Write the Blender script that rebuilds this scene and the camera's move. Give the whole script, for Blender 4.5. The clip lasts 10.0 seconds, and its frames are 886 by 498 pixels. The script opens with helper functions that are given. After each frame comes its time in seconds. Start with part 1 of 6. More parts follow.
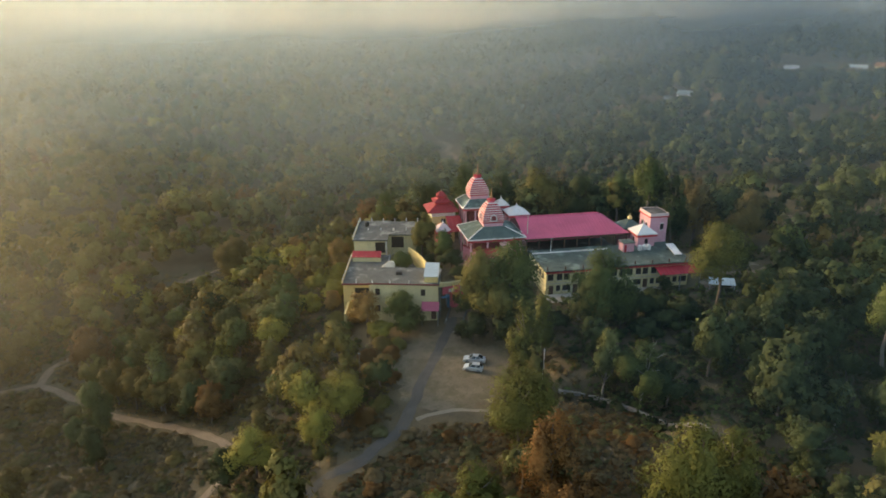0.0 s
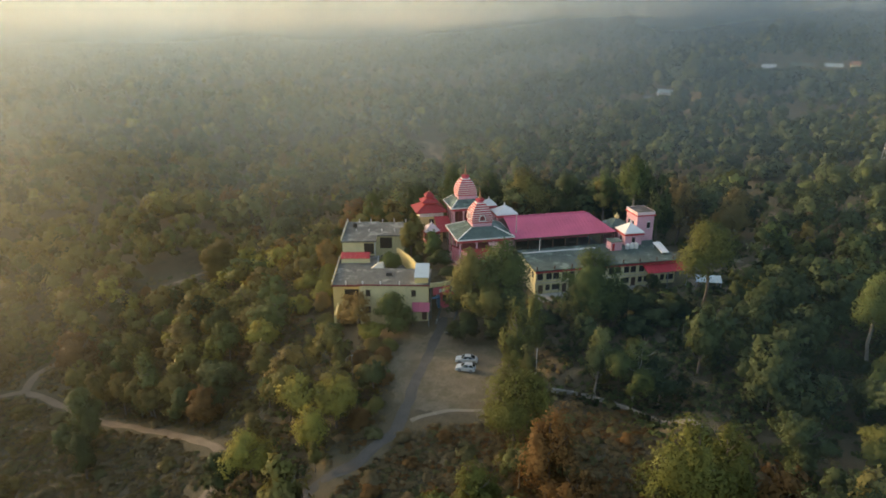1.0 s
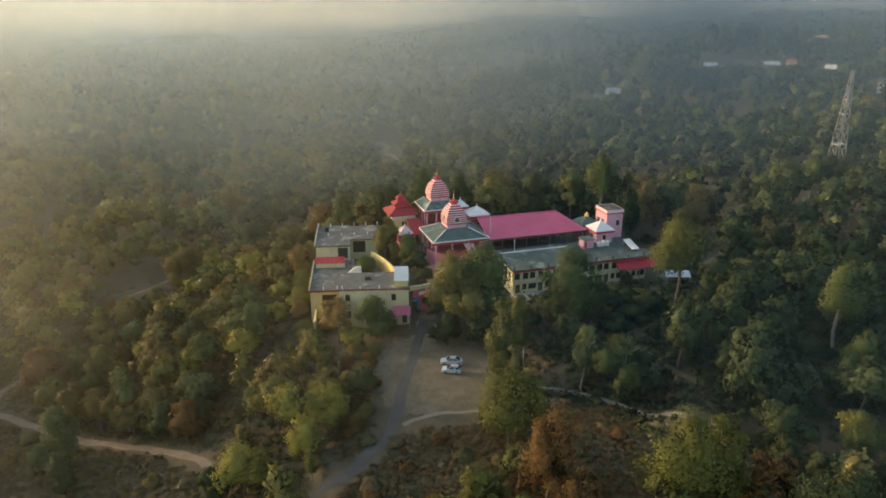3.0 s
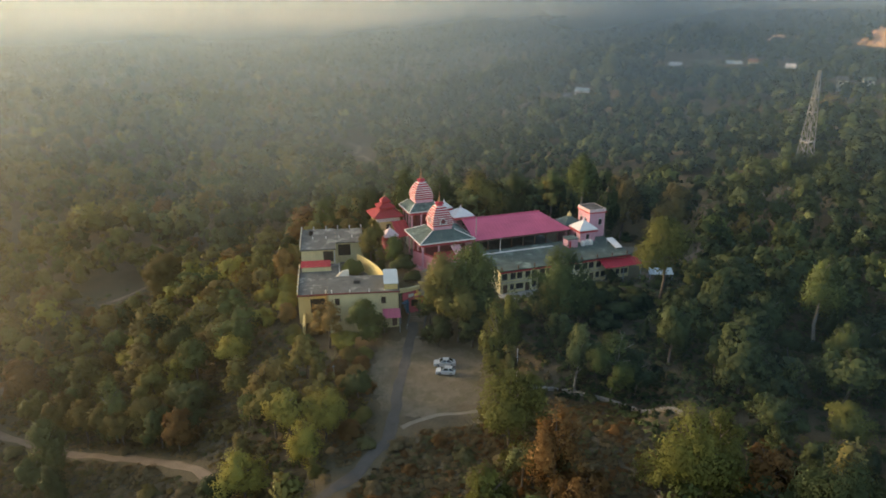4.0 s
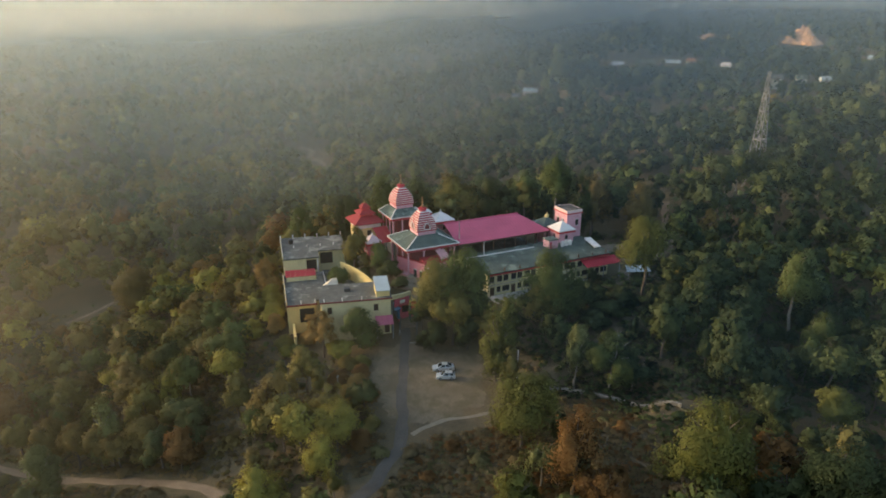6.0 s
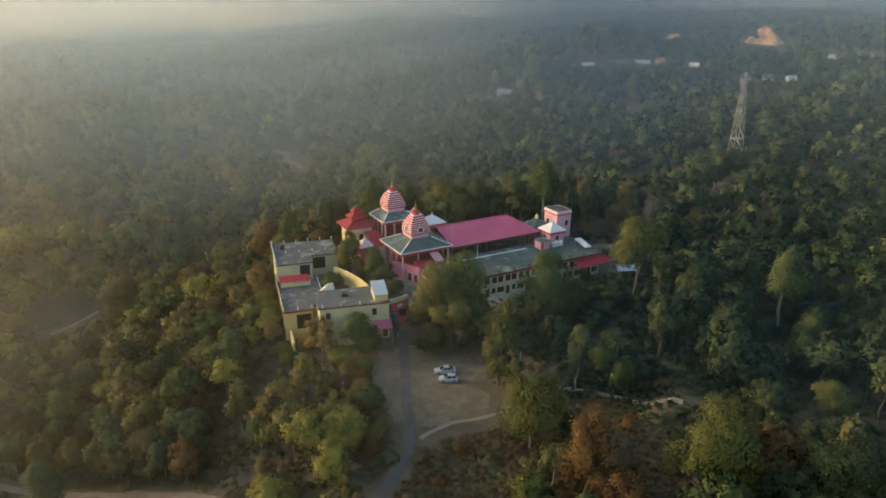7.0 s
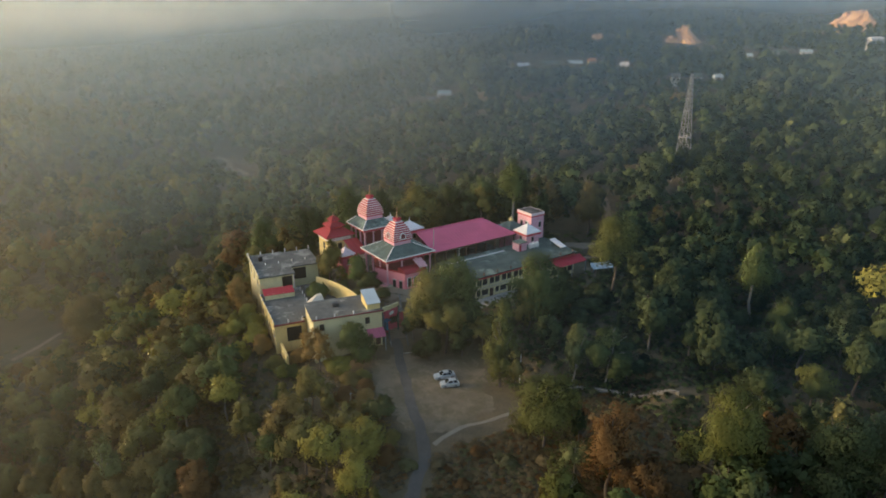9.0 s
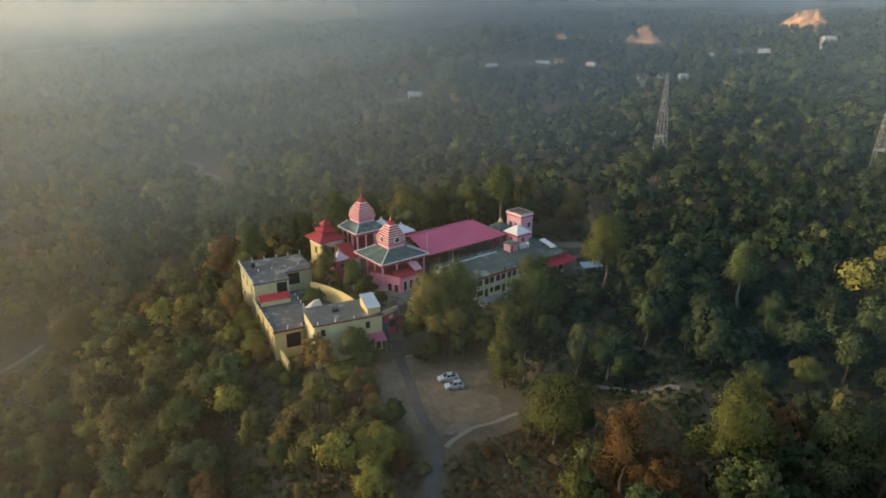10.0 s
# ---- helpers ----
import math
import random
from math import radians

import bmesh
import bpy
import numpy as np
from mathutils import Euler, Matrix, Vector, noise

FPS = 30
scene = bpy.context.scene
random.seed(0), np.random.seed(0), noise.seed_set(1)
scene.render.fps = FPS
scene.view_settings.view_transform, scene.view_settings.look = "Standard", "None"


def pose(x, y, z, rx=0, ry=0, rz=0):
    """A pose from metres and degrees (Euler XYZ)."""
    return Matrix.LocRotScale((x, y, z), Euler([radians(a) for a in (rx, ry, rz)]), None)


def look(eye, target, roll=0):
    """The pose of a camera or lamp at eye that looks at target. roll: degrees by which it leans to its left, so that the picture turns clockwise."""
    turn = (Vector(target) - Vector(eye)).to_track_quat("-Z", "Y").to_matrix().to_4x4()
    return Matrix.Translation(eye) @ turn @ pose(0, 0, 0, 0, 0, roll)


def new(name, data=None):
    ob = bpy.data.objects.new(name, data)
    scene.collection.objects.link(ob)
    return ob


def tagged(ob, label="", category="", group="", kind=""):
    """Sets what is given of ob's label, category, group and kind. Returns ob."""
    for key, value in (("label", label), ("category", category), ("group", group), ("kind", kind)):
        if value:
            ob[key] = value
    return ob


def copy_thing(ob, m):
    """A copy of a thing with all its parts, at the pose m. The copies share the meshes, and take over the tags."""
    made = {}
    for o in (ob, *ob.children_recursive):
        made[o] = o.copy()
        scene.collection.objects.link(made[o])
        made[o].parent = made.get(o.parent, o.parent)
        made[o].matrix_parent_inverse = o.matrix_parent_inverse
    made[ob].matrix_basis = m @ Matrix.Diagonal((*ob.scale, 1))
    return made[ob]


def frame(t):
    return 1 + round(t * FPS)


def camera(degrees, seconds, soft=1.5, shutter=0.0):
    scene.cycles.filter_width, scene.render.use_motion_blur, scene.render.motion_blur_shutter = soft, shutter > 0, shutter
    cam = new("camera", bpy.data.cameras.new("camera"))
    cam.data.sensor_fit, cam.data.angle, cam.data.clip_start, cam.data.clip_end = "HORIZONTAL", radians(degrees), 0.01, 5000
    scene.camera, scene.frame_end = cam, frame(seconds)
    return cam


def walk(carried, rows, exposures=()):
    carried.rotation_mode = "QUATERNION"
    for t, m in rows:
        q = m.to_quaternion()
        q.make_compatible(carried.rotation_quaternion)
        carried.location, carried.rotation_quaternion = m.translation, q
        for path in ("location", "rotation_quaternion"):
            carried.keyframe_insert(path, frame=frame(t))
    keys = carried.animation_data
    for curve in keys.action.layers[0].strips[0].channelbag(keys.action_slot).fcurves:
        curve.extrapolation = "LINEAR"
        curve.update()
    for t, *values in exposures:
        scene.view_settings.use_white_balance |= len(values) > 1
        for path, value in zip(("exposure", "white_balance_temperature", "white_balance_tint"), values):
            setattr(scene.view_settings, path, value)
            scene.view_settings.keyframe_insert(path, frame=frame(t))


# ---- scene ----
cam = camera(64.5, 10.0, soft=1.75)
METRES, EYE, TILT, LEAN, TURN = 55.0, 67.5, -19.5, 0.0, 0.0
ROWS = [
    (0.0, 0.0, 0.0, 0.0, 0.0, -0.0, -0.0),
    (0.5, -0.017, -0.0002, 0.0016, -0.48, -0.02, 0.15),
    (1.0, -0.0387, -0.0015, 0.0049, -1.59, -0.06, 0.54),
    (1.5, -0.0636, -0.0012, 0.0074, -2.62, -0.08, 0.89),
    (2.0, -0.096, -0.0023, 0.0119, -3.75, -0.12, 1.28),
    (3.5, -0.2112, -0.0001, 0.027, -7.23, -0.29, 2.5),
    (4.0, -0.2605, 0.0014, 0.034, -8.73, -0.37, 3.02),
    (4.5, -0.3059, 0.003, 0.0417, -10.04, -0.47, 3.47),
    (5.0, -0.3592, 0.0091, 0.0499, -11.4, -0.55, 3.97),
    (5.5, -0.4119, 0.0117, 0.0615, -12.57, -0.67, 4.35),
    (7.0, -0.5822, 0.0364, 0.096, -16.39, -1.0, 5.71),
    (7.5, -0.639, 0.0468, 0.1082, -17.83, -1.14, 6.2),
    (8.0, -0.7005, 0.0599, 0.1221, -19.36, -1.32, 6.73),
    (8.5, -0.7608, 0.0728, 0.1369, -20.81, -1.52, 7.19),
    (9.0, -0.8278, 0.0903, 0.1535, -22.44, -1.76, 7.75),
    (9.5, -0.8934, 0.1095, 0.1697, -24.03, -1.98, 8.26),
    (10.0, -0.9665, 0.1334, 0.1876, -25.6, -2.23, 8.79),
]
walk(cam, [(t, pose(0, 0, EYE, TILT, LEAN, TURN) @ pose(METRES * x, METRES * y, METRES * z, 90 + pitch, roll, yaw)) for t, x, y, z, yaw, pitch, roll in ROWS],
     exposures=[(0.0, 1.72, 6850, 9), (5.0, 1.58, 6550, 10), (10.0, 1.38, 6100, 10)])

# ---- light ----
SUN_LEFT, SUN_UP = 64.0, 13.0
SUN_DIR = Vector((-math.sin(radians(SUN_LEFT)) * math.cos(radians(SUN_UP)), math.cos(radians(SUN_LEFT)) * math.cos(radians(SUN_UP)), math.sin(radians(SUN_UP))))
world = bpy.data.worlds.new("sky")
scene.world = world
world.use_nodes = True
wn = world.node_tree
sky = wn.nodes.new("ShaderNodeTexSky")
sky.sky_type = "NISHITA"
sky.sun_disc = False
sky.sun_elevation = radians(SUN_UP)
sky.sun_rotation = radians(-SUN_LEFT)
sky.air_density, sky.dust_density, sky.ozone_density = 1.0, 2.6, 1.2
wn.links.new(sky.outputs[0], wn.nodes["Background"].inputs[0])
wn.nodes["Background"].inputs[1].default_value = 0.15
sun = new("sun", bpy.data.lights.new("sun", "SUN"))
sun.data.energy, sun.data.angle, sun.data.color = 2.85, radians(12.0), (1.0, 0.74, 0.38)
sun.matrix_world = look(SUN_DIR * 600, (0, 0, 0))


# ---- materials ----
class Mat:
    """A short way to write node materials."""

    def __init__(self, name):
        self.m = bpy.data.materials.new(name)
        self.m.use_nodes = True
        self.n, self.l = self.m.node_tree.nodes, self.m.node_tree.links
        self.b = self.n["Principled BSDF"]
        self.out = self.n["Material Output"]

    def node(self, kind, **inputs):
        nd = self.n.new(kind)
        for k, v in inputs.items():
            nd.inputs[k.replace("_", " ")].default_value = v
        return nd

    def place(self):
        return self.node("ShaderNodeNewGeometry").outputs["Position"]

    def noise(self, vec, scale, detail=4.0, rough=0.6):
        nd = self.node("ShaderNodeTexNoise", Scale=scale, Detail=detail, Roughness=rough)
        self.l.new(vec, nd.inputs["Vector"])
        return nd.outputs["Fac"]

    def ramp(self, fac, stops):
        nd = self.node("ShaderNodeValToRGB")
        els = nd.color_ramp.elements
        while len(els) < len(stops):
            els.new(0.5)
        for e, (p, c) in zip(els, stops):
            e.position, e.color = p, (*c, 1)
        self.l.new(fac, nd.inputs[0])
        return nd.outputs[0]

    def mix(self, fac, a, b, mode="MIX"):
        nd = self.node("ShaderNodeMix")
        nd.data_type, nd.blend_type = "RGBA", mode
        for sock, v in ((nd.inputs[0], fac), (nd.inputs[6], a), (nd.inputs[7], b)):
            if isinstance(v, (int, float)):
                sock.default_value = v
            elif isinstance(v, tuple):
                sock.default_value = (*v, 1)
            else:
                self.l.new(v, sock)
        return nd.outputs[2]

    def bump(self, height, strength=0.3, distance=0.05):
        nd = self.node("ShaderNodeBump", Strength=strength, Distance=distance)
        self.l.new(height, nd.inputs["Height"])
        self.l.new(nd.outputs[0], self.b.inputs["Normal"])

    def color(self, c):
        if isinstance(c, tuple):
            self.b.inputs["Base Color"].default_value = (*c, 1)
        else:
            self.l.new(c, self.b.inputs["Base Color"])
        return self

    def rough(self, r, metal=0.0):
        self.b.inputs["Roughness"].default_value, self.b.inputs["Metallic"].default_value = r, metal
        return self


def painted(name, base, dirt=(0.18, 0.15, 0.11), amount=0.55, rough=0.75):
    """Painted plaster: broad fading, streaks of dirt that run down, fine grain."""
    k = Mat(name)
    p = k.place()
    wide, fine = k.noise(p, 0.35, 5), k.noise(p, 5.0, 5)
    mp = k.node("ShaderNodeMapping")
    mp.inputs["Scale"].default_value = (1.6, 1.6, 0.22)
    k.l.new(p, mp.inputs[0])
    streak = k.noise(mp.outputs[0], 1.0, 6, 0.7)
    worn = k.ramp(wide, [(0.3, tuple(c * 0.82 for c in base)), (0.7, base)])
    mask = k.ramp(streak, [(0.52, (0, 0, 0)), (0.78, (amount,) * 3)])
    c = k.mix(mask, worn, dirt)
    c = k.mix(0.25, c, k.ramp(fine, [(0.3, tuple(v * 0.7 for v in base)), (0.7, base)]))
    k.color(c).rough(rough)
    k.bump(fine, 0.25, 0.02)
    return k.m


def metal_sheet(name, base, rough=0.45):
    """Painted sheet metal, sun-bleached in patches."""
    k = Mat(name)
    p = k.place()
    wide, fine = k.noise(p, 0.22, 4), k.noise(p, 2.2, 6, 0.7)
    info = k.node("ShaderNodeObjectInfo")
    c = k.ramp(wide, [(0.25, tuple(v * 0.78 for v in base)), (0.75, tuple(min(1, v * 1.12) for v in base))])
    c = k.mix(k.ramp(fine, [(0.55, (0, 0, 0)), (0.8, (0.35,) * 3)]), c, (0.30, 0.20, 0.17))
    c = k.mix(k.ramp(info.outputs["Random"], [(0.0, (0.0,) * 3), (1.0, (0.22,) * 3)]), c, tuple(v * 0.75 for v in base))
    k.color(c).rough(rough)
    k.bump(fine, 0.1, 0.01)
    return k.m


def concrete(name, a=(0.056, 0.056, 0.047), b=(0.178, 0.172, 0.146), scale=0.5):
    """Weathered roof concrete with damp stains and pale patches."""
    k = Mat(name)
    p = k.place()
    n1, n2, n3 = k.noise(p, scale, 6, 0.65), k.noise(p, 7, 4), k.noise(p, 0.18, 3)
    c = k.ramp(n1, [(0.32, a), (0.55, tuple((u + v) / 2 for u, v in zip(a, b))), (0.74, b)])
    c = k.mix(k.ramp(n3, [(0.4, (0, 0, 0)), (0.62, (0.5,) * 3)]), c, tuple(v * 0.6 for v in a))
    n4 = k.noise(p, 0.27, 5, 0.7)
    c = k.mix(k.ramp(n4, [(0.54, (0, 0, 0)), (0.63, (0.85,) * 3)]), c, tuple(min(1, v * 1.9) for v in b))
    c = k.mix(0.3, c, k.ramp(n2, [(0.3, a), (0.7, b)]))
    k.color(c).rough(0.9)
    k.bump(n2, 0.4, 0.03)
    return k.m


def plain(name, base, rough=0.6, metal=0.0, vary=0.25):
    k = Mat(name)
    n = k.noise(k.place(), 3.0, 5)
    k.color(k.ramp(n, [(0.3, tuple(v * (1 - vary) for v in base)), (0.7, base)])).rough(rough, metal)
    return k.m


def foliage(name, dark, light, dry=None):
    """Leaves: every tree has its own tint, every leaf its own shade; light shines through them."""
    k = Mat(name)
    info, geo = k.node("ShaderNodeObjectInfo"), k.node("ShaderNodeNewGeometry")
    patch = k.noise(geo.outputs["Position"], 0.16, 3)
    c = k.mix(k.ramp(geo.outputs["Random Per Island"], [(0.0, (0.52,) * 3), (1.0, (0.68,) * 3)]), dark, light)
    c = k.mix(k.ramp(info.outputs["Random"], [(0.0, (0.0,) * 3), (1.0, (0.40,) * 3)]), c, tuple(v * 0.6 for v in dark))
    tuft = k.noise(geo.outputs["Position"], 0.55, 3)
    c = k.mix(k.ramp(tuft, [(0.36, (0.38,) * 3), (0.62, (0.0,) * 3)]), c, tuple(v * 0.75 for v in dark))
    if dry:
        c = k.mix(k.ramp(patch, [(0.50, (0,) * 3), (0.66, (0.4,) * 3)]), c, dry)
    k.color(c).rough(0.65)
    k.b.inputs["Specular IOR Level"].default_value = 0.2
    tr = k.node("ShaderNodeBsdfTranslucent")
    k.l.new(c, tr.inputs[0])
    # leaves are shaded with the roundness of the clump that they belong to
    lay, turn = k.node("ShaderNodeAttribute"), k.node("ShaderNodeVectorTransform")
    lay.attribute_name = "lay"
    turn.vector_type, turn.convert_from, turn.convert_to = "NORMAL", "OBJECT", "WORLD"
    k.l.new(lay.outputs["Vector"], turn.inputs[0])
    k.l.new(turn.outputs[0], k.b.inputs["Normal"])
    k.l.new(turn.outputs[0], tr.inputs["Normal"])
    mx = k.node("ShaderNodeMixShader", Fac=0.36)
    k.l.new(k.b.outputs[0], mx.inputs[1])
    k.l.new(tr.outputs[0], mx.inputs[2])
    k.l.new(mx.outputs[0], k.out.inputs[0])
    return k.m


def mist(name, density, seed, tint, deep, ahead):
    """Thin hazy air: a little light is scattered on, the rest goes straight through."""
    k = Mat(name)
    p = k.place()
    over = k.node("ShaderNodeAttribute")
    over.attribute_name = "over_ground"
    high = k.node("ShaderNodeMapRange")
    high.interpolation_type = "SMOOTHSTEP"
    for key, v in (("From Min", 0.0), ("From Max", deep), ("To Min", 0.0), ("To Max", 1.0)):
        high.inputs[key].default_value = v
    k.l.new(over.outputs["Fac"], high.inputs[0])
    mp = k.node("ShaderNodeMapping")
    mp.inputs["Scale"].default_value = (0.0035, 0.0035, 0.012)
    mp.inputs["Location"].default_value = (seed * 3.7, seed, 0)
    k.l.new(p, mp.inputs[0])
    drift = k.node("ShaderNodeMapRange")
    for key, v in (("From Min", 0.3), ("From Max", 0.7), ("To Min", 0.7 * density), ("To Max", 1.25 * density)):
        drift.inputs[key].default_value = v
    k.l.new(k.noise(mp.outputs[0], 1.0, 4), drift.inputs[0])
    mul = k.node("ShaderNodeMath")
    mul.operation = "MULTIPLY"
    k.l.new(drift.outputs[0], mul.inputs[0])
    k.l.new(high.outputs[0], mul.inputs[1])
    tr, df, clear = k.node("ShaderNodeBsdfTranslucent"), k.node("ShaderNodeBsdfDiffuse"), k.node("ShaderNodeBsdfTransparent")
    tr.inputs[0].default_value = df.inputs[0].default_value = (*tint, 1)
    half, mx = k.node("ShaderNodeMixShader", Fac=ahead), k.node("ShaderNodeMixShader")
    k.l.new(tr.outputs[0], half.inputs[1])
    k.l.new(df.outputs[0], half.inputs[2])
    thin = k.node("ShaderNodeAttribute")
    thin.attribute_name = "spread"
    mul2 = k.node("ShaderNodeMath")
    mul2.operation = "MULTIPLY"
    k.l.new(mul.outputs[0], mul2.inputs[0])
    k.l.new(thin.outputs["Fac"], mul2.inputs[1])
    k.l.new(mul2.outputs[0], mx.inputs[0])
    k.l.new(clear.outputs[0], mx.inputs[1])
    k.l.new(half.outputs[0], mx.inputs[2])
    k.l.new(mx.outputs[0], k.out.inputs[0])
    return k.m


PINK = painted("pink_plaster", (0.56, 0.10, 0.14))
HOTPINK = painted("bright_pink_plaster", (0.82, 0.28, 0.31), amount=0.3)
MAROON = painted("maroon_plaster", (0.20, 0.035, 0.035), amount=0.3)
ROSE = painted("pale_rose_plaster", (0.70, 0.36, 0.40))
CREAM = painted("cream_plaster", (0.70, 0.59, 0.31))
YELLOW = painted("yellow_plaster", (0.74, 0.56, 0.22))
STONE = painted("pale_plaster", (0.55, 0.49, 0.37))
WHITE = painted("white_paint", (0.78, 0.72, 0.65), amount=0.3)
RED = painted("red_paint", (0.52, 0.035, 0.045), amount=0.3)
MAGENTA = metal_sheet("magenta_sheet", (0.57, 0.100, 0.165), 0.75)
REDSHEET = metal_sheet("red_sheet", (0.40, 0.016, 0.026), 0.65)
OLDRED = metal_sheet("old_red_sheet", (0.33, 0.022, 0.026), 0.7)
PINKSHEET = metal_sheet("pink_sheet", (0.55, 0.12, 0.18), 0.6)
PALEPINK = metal_sheet("faded_pink_sheet", (0.60, 0.30, 0.29), 0.7)
PALESHEET = metal_sheet("pale_sheet", (0.44, 0.50, 0.49), 0.6)
SPIRERED = painted("spire_red_paint", (0.40, 0.022, 0.034), amount=0.25)
SLATE = concrete("grey_green_slate", (0.05, 0.075, 0.062), (0.125, 0.160, 0.135), 0.7)
CONC = concrete("roof_concrete")
GREENCONC = concrete("mossy_concrete", (0.048, 0.064, 0.048), (0.125, 0.148, 0.115))
# near-black colour paints the shade inside windows, doorways and porches
DARK = plain("black_and_opening_shade", (0.015, 0.014, 0.013), 0.4)
WOOD = plain("dark_wood_and_shade", (0.09, 0.045, 0.025), 0.6)
STEEL = plain("galvanised_steel", (0.30, 0.31, 0.30), 0.6, 0.3)
BRASS = plain("tarnished_brass", (0.34, 0.19, 0.09), 0.5, 0.6)
BARK = plain("bark", (0.13, 0.10, 0.075), 0.9)
PALEBARK = plain("pale_bark", (0.23, 0.20, 0.155), 0.9)
BLUE = plain("blue_tarpaulin", (0.05, 0.16, 0.28), 0.5)

LEAF = {
    "dark": foliage("leaf_dark_green", (0.044, 0.057, 0.018), (0.114, 0.136, 0.042)),
    # darker leaf green that carries the shade of the eastern slope
    "deep": foliage("leaf_deep_shade_green", (0.033, 0.046, 0.016), (0.083, 0.104, 0.034)),
    "green": foliage("leaf_green", (0.068, 0.089, 0.024), (0.168, 0.196, 0.052)),
    "olive": foliage("leaf_olive", (0.116, 0.110, 0.028), (0.285, 0.246, 0.062), (0.262, 0.190, 0.056)),
    "yellow": foliage("leaf_yellow_green", (0.200, 0.186, 0.034), (0.480, 0.405, 0.076)),
    "lime": foliage("leaf_fresh_green", (0.086, 0.094, 0.020), (0.215, 0.206, 0.042)),
    "brown": foliage("leaf_brown", (0.130, 0.070, 0.020), (0.265, 0.138, 0.038)),
    "tan": foliage("leaf_olive_tan", (0.130, 0.098, 0.027), (0.270, 0.200, 0.054), (0.23, 0.14, 0.04)),
    "dry": foliage("leaf_dry", (0.215, 0.130, 0.037), (0.420, 0.262, 0.074)),
    "scrub": foliage("leaf_dry_scrub", (0.150, 0.108, 0.046), (0.270, 0.198, 0.086), (0.26, 0.16, 0.07)),
    "bramble": foliage("leaf_scrub_green", (0.105, 0.098, 0.036), (0.210, 0.190, 0.068), (0.22, 0.165, 0.065)),
    "grey": foliage("leaf_grey_green", (0.100, 0.110, 0.037), (0.240, 0.248, 0.082)),
}


def ground_material():
    k = Mat("dry_grass_and_earth")
    p = k.place()
    n1, n2, n3 = k.noise(p, 0.02, 5), k.noise(p, 0.22, 6, 0.7), k.noise(p, 2.5, 6, 0.7)
    c = k.ramp(n2, [(0.30, (0.066, 0.049, 0.022)), (0.5, (0.118, 0.086, 0.040)), (0.72, (0.178, 0.128, 0.062))])
    c = k.mix(k.ramp(n1, [(0.42, (0,) * 3), (0.6, (0.75,) * 3)]), c, (0.085, 0.074, 0.030))
    c = k.mix(0.35, c, k.ramp(n3, [(0.3, (0.025, 0.02, 0.010)), (0.7, (0.14, 0.10, 0.05))]))
    k.color(c).rough(0.95)
    k.bump(n3, 0.6, 0.2)
    return k.m


def earth_material(name, a, b, scale=0.35, grass=None):
    k = Mat(name)
    p = k.place()
    n1, n2 = k.noise(p, scale, 6, 0.65), k.noise(p, 4, 6, 0.7)
    c = k.ramp(n1, [(0.3, a), (0.7, b)])
    c = k.mix(0.35, c, k.ramp(n2, [(0.3, tuple(v * 0.7 for v in a)), (0.7, b)]))
    if grass:
        tufts = k.noise(p, 0.3, 6, 0.75)
        c = k.mix(k.ramp(tufts, [(0.46, (0,) * 3), (0.60, (0.75,) * 3)]), c, grass)
    k.color(c).rough(0.95)
    k.bump(n2, 0.5, 0.05)
    return k.m


GROUND = ground_material()
DUST = earth_material("trodden_dust", (0.090, 0.071, 0.038), (0.215, 0.157, 0.092), 0.16, (0.088, 0.074, 0.030))
TRACK = earth_material("pale_dirt_track", (0.145, 0.102, 0.062), (0.255, 0.185, 0.118))
TAR = earth_material("worn_tar", (0.068, 0.057, 0.042), (0.118, 0.100, 0.075))
SAND = earth_material("bare_sandy_cliff", (0.62, 0.33, 0.17), (0.86, 0.55, 0.32), 0.03)


# ---- building helpers ----
def finish(bm, name, material, parent=None, label="", smooth=False):
    me = bpy.data.meshes.new(name)
    bmesh.ops.recalc_face_normals(bm, faces=bm.faces)
    bm.to_mesh(me)
    bm.free()
    for mt in material if isinstance(material, (list, tuple)) else (material,):
        me.materials.append(mt)
    if smooth:
        me.shade_smooth()
    ob = new(name, me)
    if parent:
        ob.parent = parent
    if label:
        ob["label"] = label
    return ob


def part(name, bm, material, parent, label="", smooth=False):
    return finish(bm, name, material, parent, label, smooth)


def thing(name, m, label, category, group="", kind=""):
    """An empty at the base of a thing, which carries its parts."""
    ob = new(name)
    ob.empty_display_size = 0.5
    ob.matrix_world = m
    return tagged(ob, label, category, group, kind)


def add_box(bm, x0, x1, y0, y1, z0, z1, bevel=0.0):
    m = Matrix.Translation(((x0 + x1) / 2, (y0 + y1) / 2, (z0 + z1) / 2)) @ Matrix.Diagonal((x1 - x0, y1 - y0, z1 - z0, 1))
    vs = bmesh.ops.create_cube(bm, size=1, matrix=m)["verts"]
    if bevel:
        es = {e for v in vs for e in v.link_edges}
        bmesh.ops.bevel(bm, geom=list(es), offset=bevel, segments=1, affect="EDGES")
    return vs


def boxed(*boxes, bevel=0.0):
    bm = bmesh.new()
    for b in boxes:
        add_box(bm, *b, bevel=bevel)
    return bm


def add_rings(bm, rings, cap=True):
    """Joins closed rings of points, from below to above, into a skin."""
    rows = [[bm.verts.new(p) for p in ring] for ring in rings]
    n = len(rows[0])
    for a, b in zip(rows, rows[1:]):
        for i in range(n):
            bm.faces.new((a[i], a[(i + 1) % n], b[(i + 1) % n], b[i]))
    if cap:
        bm.faces.new(rows[0][::-1])
        bm.faces.new(rows[-1])


